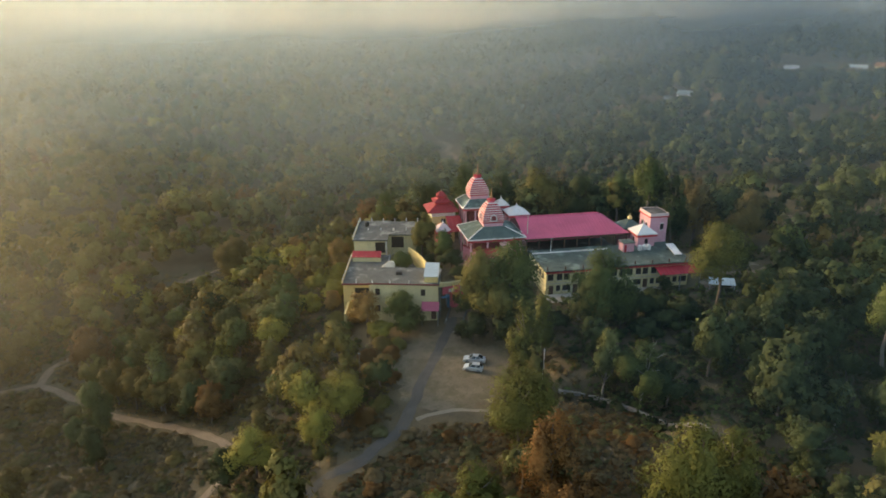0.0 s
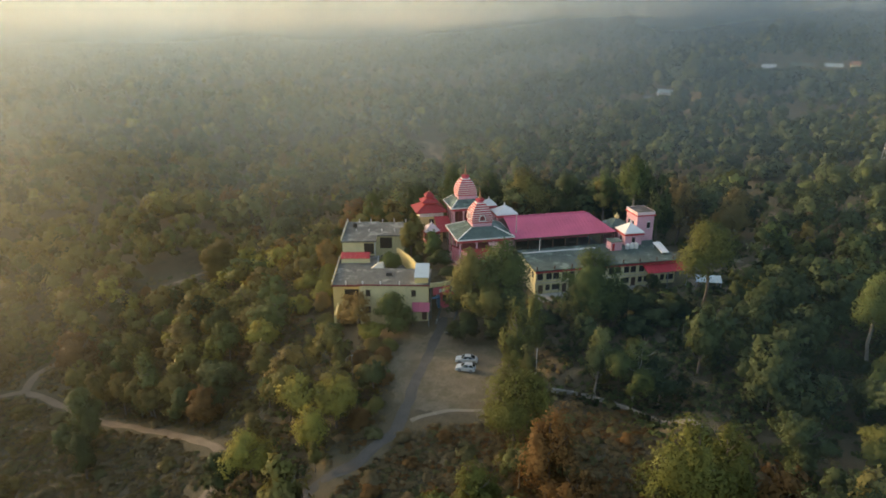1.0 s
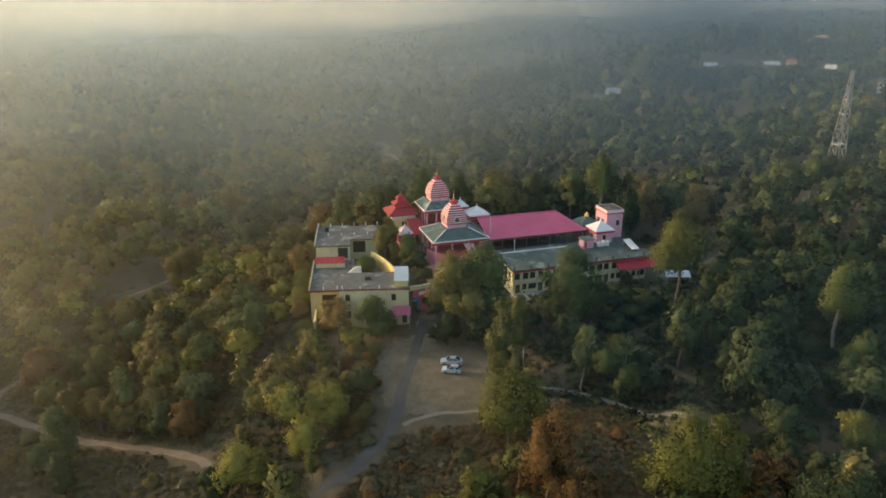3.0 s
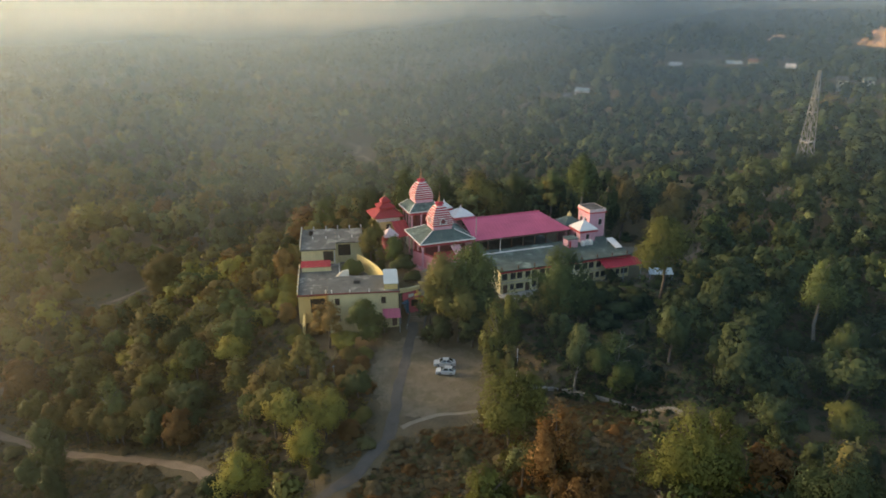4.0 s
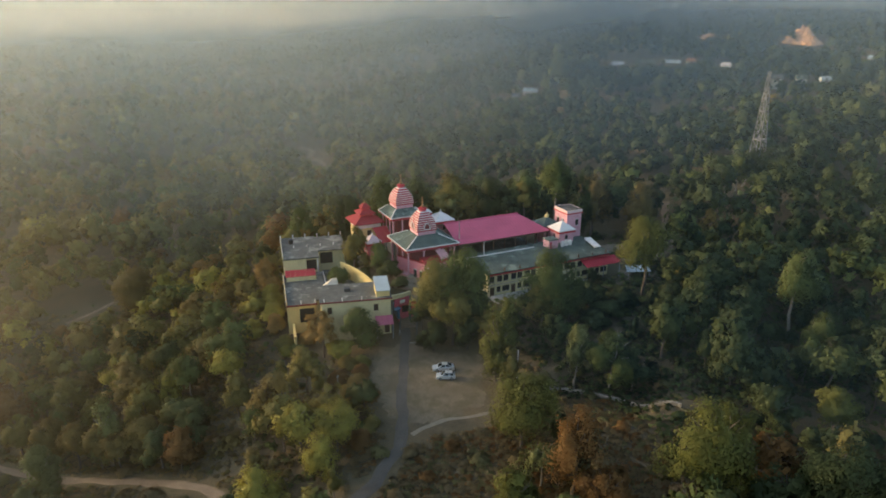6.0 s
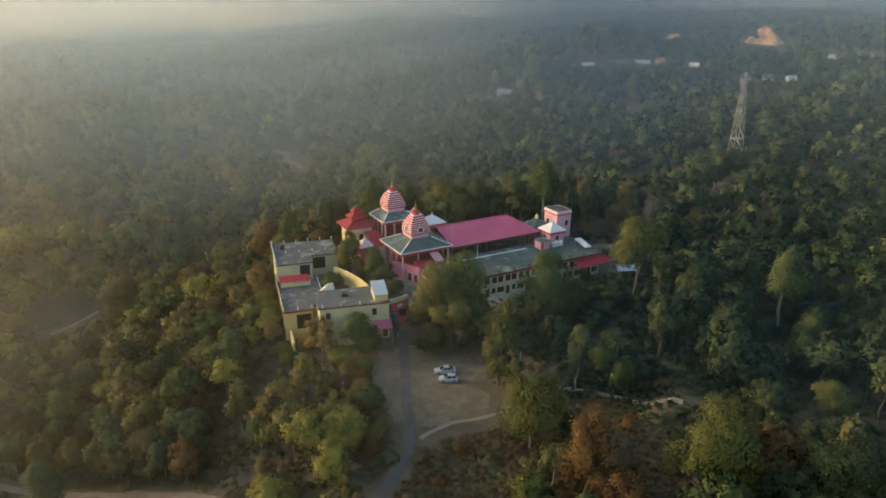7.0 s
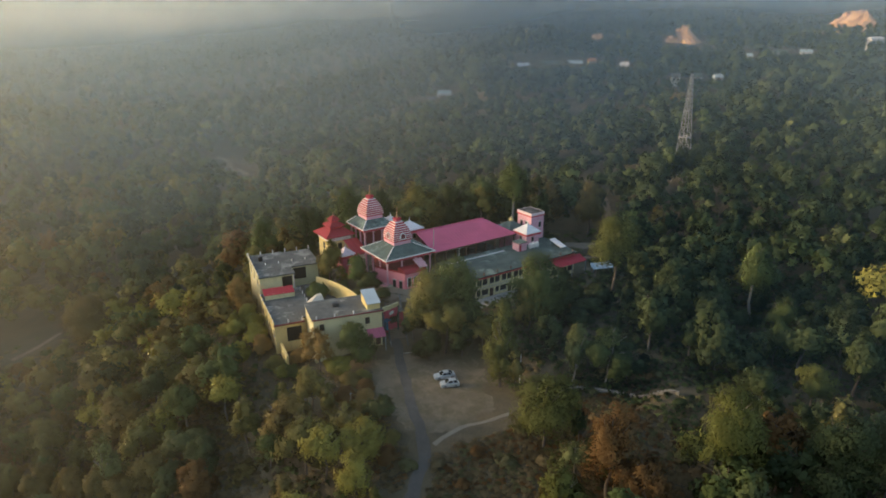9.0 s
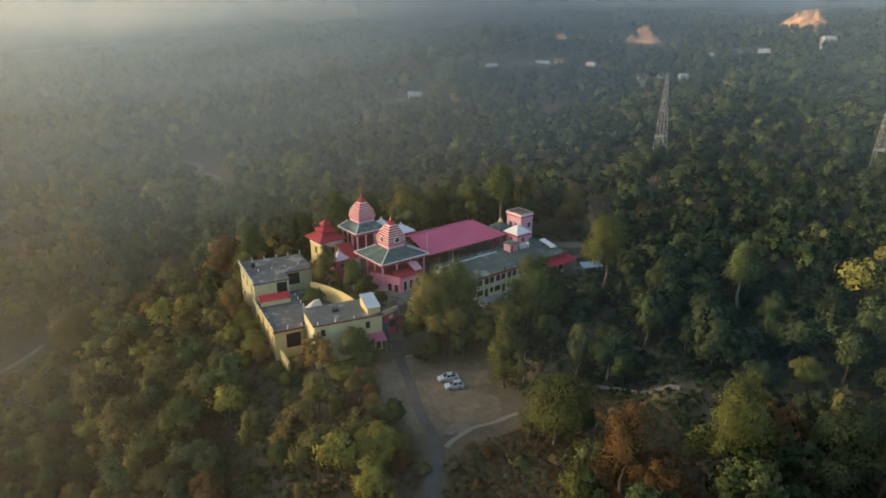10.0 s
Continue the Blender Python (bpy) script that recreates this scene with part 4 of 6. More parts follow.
curved_wall()
t = thing("court_floor", pose(0, 0, 0), "grey paved upper court behind the gate house", "court")
part("slab", boxed((-13.3, -3.2, 153.0, 174.8, 1.0, 4.2)), CONC, t)
bm = bmesh.new()
add_rings(bm, [[(-14.9, 153.0, 5.6), (-11.4, 153.0, 4.3), (-11.4, 156.0, 4.3), (-14.9, 156.0, 5.6)], [(-14.9, 153.0, 8.2), (-11.4, 153.0, 8.7), (-11.4, 156.0, 8.4), (-14.9, 156.0, 7.6)], [(-12.8, 154.2, 9.7), (-11.6, 154.0, 9.7), (-11.6, 155.0, 9.7), (-12.8, 155.0, 9.6)]])
part("stair_cover", bm, STONE, t, "pale sloping stair cover")


def gate_stairs():
    """Broad steps from the road up to the temple yard, with side walls."""
    t = thing("gate_stairs", pose(2.2, 140.6, -0.6, 0, 0, -14.0), "pale stone steps up from the road with side walls", "stairs")
    for i in range(30):
        part("step", boxed((-1.7, 1.7, i * 0.62, i * 0.62 + 0.70, max(0, i * 0.2 - 1.0), 0.2 + i * 0.2)), TRACK, t)
    for s in (-1, 1):
        bm = bmesh.new()
        add_rings(bm, [[(s * 1.9 - 0.15, 0, -1), (s * 1.9 + 0.15, 0, -1), (s * 1.9 + 0.15, 18.8, 3.5), (s * 1.9 - 0.15, 18.8, 3.5)],
                       [(s * 1.9 - 0.15, 0, 0.6), (s * 1.9 + 0.15, 0, 0.6), (s * 1.9 + 0.15, 18.8, 6.3), (s * 1.9 - 0.15, 18.8, 6.3)]])
        part("side_wall", bm, CONC, t)
    part("landing", boxed((-2.2, 3.0, -2.6, 0, -0.6, 0.14)), PAVED, t, "pale dusty landing")


gate_stairs()
t = thing("gate_kiosk", pose(3.0, 148.2, 0, 0, 0, 5.0), "small pink kiosk with sheet roof beside the steps", "kiosk")
part("wall", boxed((-1.6, 2.4, -1.4, 1.8, 0.0, 5.4)), PINK, t)
part("roof", boxed((-1.9, 2.6, -1.7, 2.0, 5.4, 5.52)), CONC, t)
part("hatch", boxed((-1.0, 1.2, -1.45, -1.35, 3.0, 4.6)), DARK, t)
part("tarpaulin", boxed((-2.2, -1.62, -1.8, 1.6, 1.6, 4.4)), BLUE, t, "blue tarpaulin")


def gate_arch():
    """A cream beam that spans from the gate house over the steps, with a pink panel and a blue sheet hung below it."""
    a, b = Vector((-0.9, 143.6, 0.0)), Vector((4.0, 146.2, 0.0))
    length = (b - a).length
    t = thing("gate_arch", Matrix.Translation(a) @ Matrix.Rotation(math.atan2(b.y - a.y, b.x - a.x), 4, "Z"), "cream gate beam over the steps with pink panel below", "gate")
    bm = bmesh.new()
    add_rings(bm, [[(0, -0.2, 7.7), (0, 0.2, 7.7), (0, 0.2, 8.75), (0, -0.2, 8.75)], [(length * 0.5, -0.2, 7.5), (length * 0.5, 0.2, 7.5), (length * 0.5, 0.2, 8.4), (length * 0.5, -0.2, 8.4)],
                   [(length, -0.2, 7.4), (length, 0.2, 7.4), (length, 0.2, 8.3), (length, -0.2, 8.3)]])
    part("beam", bm, CREAM, t, "cream painted beam")
    part("panel", boxed((0.9, length - 0.3, -0.12, 0.12, 5.7, 7.4)), PINK, t, "dull pink panel")
    for x in (0.2, length - 0.15):
        part("post", boxed((x - 0.2, x + 0.2, -0.2, 0.2, -0.4, 7.55), bevel=0.03), CONC, t)
    part("awning", boxed((0.5, 2.2, -0.9, -0.14, 5.2, 5.35)), BLUE, t, "blue sheet awning")
    part("sign_board", boxed((2.4, 3.8, -0.2, -0.13, 6.1, 6.9), bevel=0.02), WHITE, t, "white board")


gate_arch()


# ---- low wall, poles, cars ----
RUBBLE = earth_material("grey_rubble", (0.17, 0.15, 0.115), (0.30, 0.265, 0.21), 1.2)


WALL_LINE = [(21.5, 112.6), (26.4, 111.9), (32.0, 108.7), (37.4, 103.7), (43.6, 96.0)]


def low_wall():
    t = thing("low_wall", pose(0, 0, 0), "low rubble stone wall along the path", "wall")
    rnd = random.Random(5)
    for p in smooth_line(WALL_LINE, 0.62):
        if rnd.random() < 0.15:
            continue
        bm = bmesh.new()
        add_box(bm, -0.36, 0.36, -0.25, 0.25, -0.3, 0.58, bevel=0.08)
        for v in bm.verts:
            v.co += Vector((rnd.uniform(-0.05, 0.05), rnd.uniform(-0.05, 0.05), rnd.uniform(-0.06, 0.06)))
        ob = part("stone", bm, RUBBLE, t)
        ob.matrix_local = pose(p.x, p.y, height(p.x, p.y) + 0.12, rnd.uniform(-6, 6), rnd.uniform(-6, 6), -42 + rnd.uniform(-12, 12) + (35 if p.x < 27 else 0))


low_wall()


def utility_pole(x, y, h, lean, label, r=0.12):
    t = thing("utility_pole", pose(x, y, height(x, y) - 0.2, lean, 0, 20), label, "utility pole", "utility poles")
    part("pole", lathe([(r, 0), (r * 0.65, h)], 8), WHITE if r > 0.1 else PALEBARK, t)
    part("bracket", boxed((-0.28, 0.28, -0.04, 0.04, h - 0.42, h - 0.34)), STEEL, t)


utility_pole(18.6, 115.4, 7.4, 1.0, "white painted utility pole at the clearing edge")
utility_pole(-15.8, 118.0, 7.0, 0.0, "thin pale utility pole among dry shrubs", 0.08)


def car(name, m, length, label, boot):
    """A small car: lower body, glass house with pillars, wheels, lamps, mirrors."""
    t = thing(name, m, label, "car", "parked cars")
    L, W = length / 2, 0.83
    paint, glass = CARPAINT, CARGLASS
    if boot:
        prof = [(-L, 0.45), (-L + 0.02, 0.75), (-L + 0.12, 0.92), (-L + 0.75, 0.98), (L - 1.15, 0.94), (L - 0.25, 0.80), (L, 0.62), (L, 0.35)]
        house = [(-L + 0.55, 0.96), (-L + 1.25, 1.40), (-L + 1.6, 1.46), (L - 1.9, 1.45), (L - 1.15, 0.93)]
    else:
        prof = [(-L, 0.45), (-L, 0.80), (-L + 0.08, 0.98), (L - 1.05, 0.96), (L - 0.2, 0.82), (L, 0.62), (L, 0.35)]
        house = [(-L + 0.12, 0.97), (-L + 0.45, 1.42), (-L + 0.8, 1.50), (L - 1.75, 1.49), (L - 1.0, 0.95)]
    bm = bmesh.new()
    lo = [(-L, 0.24), (L, 0.24)]
    outline = [lo[0]] + prof + [lo[1]]
    for s in (1,):
        rows = []
        for y, k in ((-W, 0.0), (-W + 0.06, 1.0), (W - 0.06, 1.0), (W, 0.0)):
            rows.append([bm.verts.new((x, y, z if k or z < 0.5 else z - 0.06)) for x, z in outline])
        n = len(outline)
        for a, b in zip(rows, rows[1:]):
            for i in range(n):
                bm.faces.new((a[i], a[(i + 1) % n], b[(i + 1) % n], b[i]))
        bm.faces.new(rows[0][::-1])
        bm.faces.new(rows[-1])
    part("body", bm, paint, t, "silver white painted body")
    bm = bmesh.new()
    base = [[(x, s * (W - 0.08 - (0.20 if z > 1.2 else 0.0)), z) for x, z in house] for s in (-1, 1)]
    v = [[bm.verts.new(p) for p in row] for row in base]
    n = len(house)
    for i in range(n):
        bm.faces.new((v[0][i], v[0][(i + 1) % n], v[1][(i + 1) % n], v[1][i]))
    bm.faces.new(v[0][::-1])
    bm.faces.new(v[1])
    part("glass_house", bm, glass, t, "dark tinted windows")
    bm = bmesh.new()
    xa, xb, zr = house[1][0] + 0.12, house[3][0] + 0.05, house[2][1]
    add_box(bm, xa, xb, -W + 0.27, W - 0.27, zr - 0.04, zr + 0.03, bevel=0.02)
    part("roof", bm, paint, t)
    for s in (-1, 1):
        y0, y1 = s * (W - 0.07), s * (W - 0.27)
        mid = (house[1][0] + house[3][0]) / 2
        for a, b in (((house[0][0], y0, house[0][1]), (house[1][0] + 0.05, y1, zr - 0.03)), ((house[4][0], y0, house[4][1]), (house[3][0], y1, zr - 0.03)), ((mid, y0, 0.96), (mid, y1, zr - 0.03))):
            bm = bmesh.new()
            bar(bm, a, b, 0.10)
            part("pillar", bm, paint, t)
        part("mirror", boxed((L - 1.45, L - 1.25, s * 0.92 - 0.09, s * 0.92 + 0.09, 0.95, 1.08), bevel=0.03), paint, t)
        part("headlight", boxed((L - 0.16, L + 0.01, s * 0.6 - 0.16, s * 0.6 + 0.16, 0.60, 0.74), bevel=0.03), PALEGLASS, t)
        part("tail_light", boxed((-L - 0.01, -L + 0.12, s * 0.64 - 0.12, s * 0.64 + 0.12, 0.66, 0.86), bevel=0.03), REDGLASS, t)
        for x in (-L + 0.78, L - 0.82):
            bm = lathe([(0.22, -0.09), (0.31, -0.09), (0.31, 0.09), (0.22, 0.09)], 18)
            mm = Matrix.Translation((x, s * (W - 0.07), 0.31)) @ Matrix.Rotation(math.pi / 2, 4, "X")
            bm.transform(mm)
            wheel = part("wheel", bm, RUBBER, t, "black tyre")
            bm = lathe([(0.20, -0.1), (0.215, -0.1), (0.215, 0.1), (0.20, 0.1)], 14)
            bm.transform(mm)
            part("rim", bm, STEEL, wheel)
    part("bumper", boxed((L - 0.12, L + 0.05, -W + 0.05, W - 0.05, 0.28, 0.46), bevel=0.04), paint, t)
    part("bumper", boxed((-L - 0.05, -L + 0.12, -W + 0.05, W - 0.05, 0.30, 0.50), bevel=0.04), paint, t)
    part("number_plate", boxed((-L - 0.07, -L - 0.05, -0.25, 0.25, 0.52, 0.63)), WHITE, t)


k = Mat("silver_car_paint")
k.color((0.52, 0.55, 0.54)).rough(0.3, 0.35)
k.b.inputs["Coat Weight"].default_value = 0.6
CARPAINT = k.m
CARGLASS = plain("tinted_glass", (0.012, 0.014, 0.016), 0.08)
PALEGLASS, REDGLASS, RUBBER = plain("lamp_glass", (0.6, 0.62, 0.62), 0.15), plain("red_lamp_glass", (0.3, 0.01, 0.01), 0.2), plain("tyre_rubber", (0.02, 0.02, 0.02), 0.85)
car("sedan_car", pose(6.3, 125.0, height(6.3, 125.0) + 0.03, 0, 0, 171), 4.4, "silver white saloon car parked on the dusty ground", True)
car("hatchback_car", pose(5.9, 121.6, height(5.9, 121.6) + 0.03, 0, 0, 166), 3.8, "silver white hatchback parked beside the saloon", False)


# ---- pylons and the far village ----
RUSTED = plain("weathered_steel", (0.27, 0.255, 0.235), 0.7, 0.1)


def pylon(x, y, base, top, turn, label):
    """A four-legged lattice tower with level frames and crossed braces."""
    t = thing("lattice_tower", pose(x, y, base, 0, 0, turn), label, "pylon", "lattice towers")
    H = top - base
    levels = [0, 0.16, 0.30, 0.43, 0.55, 0.67, 0.78, 0.88, 1.0]

    def half(u):
        return 2.3 * (1 - u) + 0.3
    corners = ((-1, -1), (1, -1), (1, 1), (-1, 1))
    for sx, sy in corners:
        bm = bmesh.new()
        bar(bm, (sx * half(0), sy * half(0), 0), (sx * half(1), sy * half(1), H), 0.2)
        part("leg", bm, RUSTED, t)
    for i, u in enumerate(levels[1:]):
        h, z = half(u), H * u
        bm = bmesh.new()
        for (ax, ay), (bx, by) in zip(corners, corners[1:] + corners[:1]):
            bar(bm, (ax * h, ay * h, z), (bx * h, by * h, z), 0.42 if i in (2, 4, 5) else 0.12)
        part("frame", bm, RUSTED, t)
        h0, z0 = half(levels[i]), H * levels[i]
        bm = bmesh.new()
        for (ax, ay), (bx, by) in zip(corners, corners[1:] + corners[:1]):
            bar(bm, (ax * h0, ay * h0, z0), (bx * h, by * h, z), 0.09)
            bar(bm, (bx * h0, by * h0, z0), (ax * h, ay * h, z), 0.09)
        part("brace", bm, RUSTED, t)
    for u, w in ((0.86, 1.5), (0.985, 1.2)):
        bm = bmesh.new()
        for s in (-1, 1):
            bar(bm, (0, s * 0.5, H * u), (w, 0, H * u + 0.3), 0.10)
            bar(bm, (0, s * 0.5, H * u), (-w, 0, H * u + 0.3), 0.10)
        part("crossarm", bm, RUSTED, t)


pylon(145.3, 213.8, height(145.3, 213.8) - 0.5, 47.2, 18, "grey steel lattice power pylon rising above the trees")
pylon(202.0, 162.5, height(202.0, 162.5) - 0.5, 43.0, 10, "grey steel lattice power pylon on the far slope")


def far_house(x, y, w, d, h, top, turn, roof, wall, label):
    t = thing("village_house", pose(x, y, top - h - 1.6, 0, 0, turn), label, "house", "village houses")
    part("wall", boxed((-w / 2, w / 2, -d / 2, d / 2, -14, h)), wall, t)
    bm = bmesh.new()
    e = 0.6
    add_rings(bm, [square_ring(w / 2 + e, d / 2 + e, h), square_ring(w / 2 + e, d / 2 + e, h + 0.25), square_ring(w / 2, 0.3, h + 2.4)])
    part("roof", bm, roof, t)
    n = max(2, int(w / 3.5))
    for i in range(n):
        xx = -w / 2 + w * (i + 0.5) / n
        part("window", boxed((xx - 0.6, xx + 0.6, -d / 2 - 0.06, -d / 2 + 0.05, h - 2.2, h - 0.9)), DARK, t)
    part("door", boxed((-0.6, 0.6, -d / 2 - 0.08, -d / 2 + 0.05, 0.8, 3.0)), WOOD, t)


rnd = random.Random(11)
BRICKY = plain("brick_roof", (0.42, 0.20, 0.10), 0.8)
VILLAGE = (
    (162, 478, 14, 8, 5, 10.0, PALESHEET, WHITE, "pale house with white sheet roof in the woods"),
    (150, 474, 9, 7, 4, 7.0, CONC, STONE, "small grey house beside a pale one"),
    (253, 524, 14, 9, 5, 22.5, WHITE, WHITE, "white village house with pale roof"),
    (272, 514, 22, 7, 4, 24.3, GREENCONC, STONE, "long grey village shed"),
    (290, 505, 18, 8, 4, 24.6, PALESHEET, STONE, "grey village house with sheet roof"),
    (301, 497, 9, 8, 5, 26.5, BRICKY, CREAM, "village house with brick red roof"),
    (322, 482, 10, 8, 5, 24.0, WHITE, WHITE, "white village house among trees"),
    (292, 388, 8, 6, 2.5, 24.8, CONC, STONE, "grey village house below the ridge"),
    (304, 381, 9, 5, 2.5, 25.0, GREENCONC, STONE, "grey-roofed village house below the ridge"),
    (316, 374, 8, 5, 2.5, 24.6, PALESHEET, STONE, "pale village house on the slope"),
    (458, 484, 7, 6, 5, 26.5, PALESHEET, STONE, "distant pale house among trees"),
    (478, 470, 15, 6, 4, 29.5, GREENCONC, STONE, "distant long grey house among trees"),
    (500, 462, 14, 8, 6, 30.0, PALESHEET, WHITE, "distant sheet-roofed white house among trees"),
    (600, 472, 18, 10, 8, 38.0, WHITE, WHITE, "distant large white village house"))
for x, y, w, d, h, top, roof, wall, label in VILLAGE:
    far_house(x, y, w * 0.66, d * 0.8, h * 0.72, top, rnd.uniform(-25, 5) - 20, roof, wall, label)


def cliff(name, x, y, w, h, turn, label, seed):
    """A bare eroded bank: a rough leaning face with gullies, narrowing upward."""
    bm = bmesh.new()
    nu, nv = 34, 16
    base = height(x, y) - 4
    grid = []
    for j in range(nv + 1):
        v = j / nv
        row = []
        for i in range(nu + 1):
            u = i / nu * 2 - 1
            top = (1 - abs(u) ** 3 * 0.75) * (0.78 + 0.30 * noise.noise((u * 2.3, seed, 0)) + 0.16 * noise.noise((u * 6.1, seed, 4)))
            ridge = noise.noise((u * 7 + seed, v * 1.4, 1.0)) + 0.5 * noise.noise((u * 17, v * 4, seed))
            row.append(bm.verts.new((u * w / 2 * (1 - 0.25 * v) + 0.05 * w * noise.noise((v * 5, u * 3, seed)), v * h * 0.40 - ridge * h * 0.10 - noise.noise((u * 4, v * 5, seed + 3)) * h * 0.16, v * h * top)))
        grid.append(row)
    for a, b in zip(grid, grid[1:]):
        for i in range(nu):
            bm.faces.new((a[i], a[i + 1], b[i + 1], b[i]))
    back = [bm.verts.new((i / nu * w - w / 2, h * 1.6, -6)) for i in range(nu + 1)]
    for i in range(nu):
        bm.faces.new((grid[-1][i], grid[-1][i + 1], back[i + 1], back[i]))
    ob = finish(bm, name, SAND, None, "", True)
    ob.matrix_world = pose(x, y, base, 0, 0, turn)
    tagged(ob, label, "cliff", "bare cliffs")


cliff("bare_cliff", 572.0, 710.0, 58.0, 27.0, -82, "bare orange sandy cliff lit by low sun", 1.0)
cliff("bare_cliff", 922.0, 748.0, 104.0, 50.0, -74, "broad bare orange cliff on the far ridge", 4.0)
cliff("bare_cliff", 1010.0, 636.0, 64.0, 44.0, -78, "small bare orange bank on the far ridge", 7.0)
cliff("bare_cliff", 512.0, 790.0, 30.0, 14.0, -58, "faint bare bank in the haze", 9.0)


CLEARED = [(x, y, 6.5) for x, y, *_ in VILLAGE] + [(562, 678, 32.0), (546, 658, 24.0), (885, 728, 60.0), (860, 710, 45.0), (985, 620, 34.0), (500, 775, 24.0)]


# ---- trees ----
def crown_arrays(kind, n_clump, n_leaf, leaf, seed):
    """Leaf corners of a crown in a tree of height 1 and spread 1: clumps on an uneven crown shape, leaves facing out of each clump."""
    g = np.random.default_rng(seed)
    # lobes of the crown: how many, how far out, between which heights, how large
    nb, reach, z0, z1, r0, r1, squash = {
        "round": (14, 0.39, 0.32, 0.80, 0.13, 0.24, 0.85), "dome": (15, 0.37, 0.22, 0.78, 0.15, 0.25, 0.9), "spread": (13, 0.43, 0.38, 0.80, 0.12, 0.22, 0.75), "slender": (12, 0.26, 0.20, 0.86, 0.20, 0.32, 0.45),
        "droop": (14, 0.40, 0.24, 0.84, 0.13, 0.22, 0.60), "high": (9, 0.34, 0.56, 0.84, 0.19, 0.29, 0.58), "bush": (6, 0.26, 0.25, 0.60, 0.20, 0.30, 0.9)}[kind]
    ba = np.arange(nb) * 2.4 + g.uniform(-0.5, 0.5, nb)
    bz = g.uniform(z0, z1, nb)
    taper = 1.0 - (0.38 if kind in ("round", "spread", "high", "dome") else 0.6) * ((bz - z0) / (z1 - z0)) ** 1.8
    br = reach * np.sqrt(g.uniform(0.15, 1.0, nb)) * taper
    bc = np.stack([br * np.cos(ba), br * np.sin(ba), bz], 1)
    rb = g.uniform(r0, r1, nb) * (0.65 + 0.35 * taper)
    bc[0] = (0.05, -0.04, z1 + 0.01)
    bc[1] = (-0.10, 0.08, 0.5 * (z0 + z1))
    rb[1] = r1
    own = g.choice(nb, n_clump, p=rb ** 2 / (rb ** 2).sum())
    out = g.normal(size=(n_clump, 3))
    out[:, 2] += 0.45
    out /= np.linalg.norm(out, axis=1)[:, None]
    c = bc[own] + out * (rb[own] * g.uniform(0.65, 1.0, n_clump))[:, None] * np.array([1, 1, squash])
    cr = rb[own] * g.uniform(0.38, 0.62, n_clump)
    k = np.repeat(np.arange(n_clump), n_leaf)
    d = g.normal(size=(len(k), 3))
    d[:, 2] += 0.35
    d /= np.linalg.norm(d, axis=1)[:, None]
    flat = np.array([1.0, 1.0, 0.8])
    p = c[k] + d * flat * (cr[k] * g.uniform(0.3, 1.28, len(k)))[:, None]
    mid = np.array([0.0, 0.0, 0.5 * (z0 + z1) - 0.12])
    lay = 0.40 * d + 0.85 * out[k] + 0.75 * (p - mid) / np.linalg.norm(p - mid, axis=1)[:, None] + 0.08 * g.normal(size=d.shape)
    lay /= np.linalg.norm(lay, axis=1)[:, None]
    if kind == "bush":
        lay[:, 2] += 0.7
        lay /= np.linalg.norm(lay, axis=1)[:, None]
    nrm = lay + 0.28 * g.normal(size=d.shape)
    nrm /= np.linalg.norm(nrm, axis=1)[:, None]
    t1 = np.cross(nrm, g.normal(size=d.shape))
    t1 /= np.linalg.norm(t1, axis=1)[:, None]
    t2 = np.cross(nrm, t1)
    s = leaf * g.uniform(0.6, 1.35, len(k))[:, None]
    return p, t1 * s, t2 * s * 0.62, nrm * s * 0.22, lay


def set_lay(me, lay, corners):
    """Stores at every leaf the way that its clump faces."""
    me.attributes.new("lay", "FLOAT_VECTOR", "POINT").data.foreach_set("vector", np.repeat(lay, corners, axis=0).astype(np.float32).ravel())


def leaf_mesh(p, t1, t2, bend, tri=False):
    """Corners and faces of the leaves: folded rhombs, or plain triangles far off."""
    n = len(p)
    if tri:
        v = np.stack([p + t1, p - t1 * 0.6 + t2, p - t1 * 0.6 - t2], 1).reshape(-1, 3)
        return v, np.arange(3 * n).reshape(-1, 3)
    v = np.stack([p + t1, p + t2 - bend, p - t1, p - t2 - bend], 1).reshape(-1, 3)
    i = np.arange(n) * 4
    return v, np.stack([i, i + 1, i + 2, i + 3], 1)


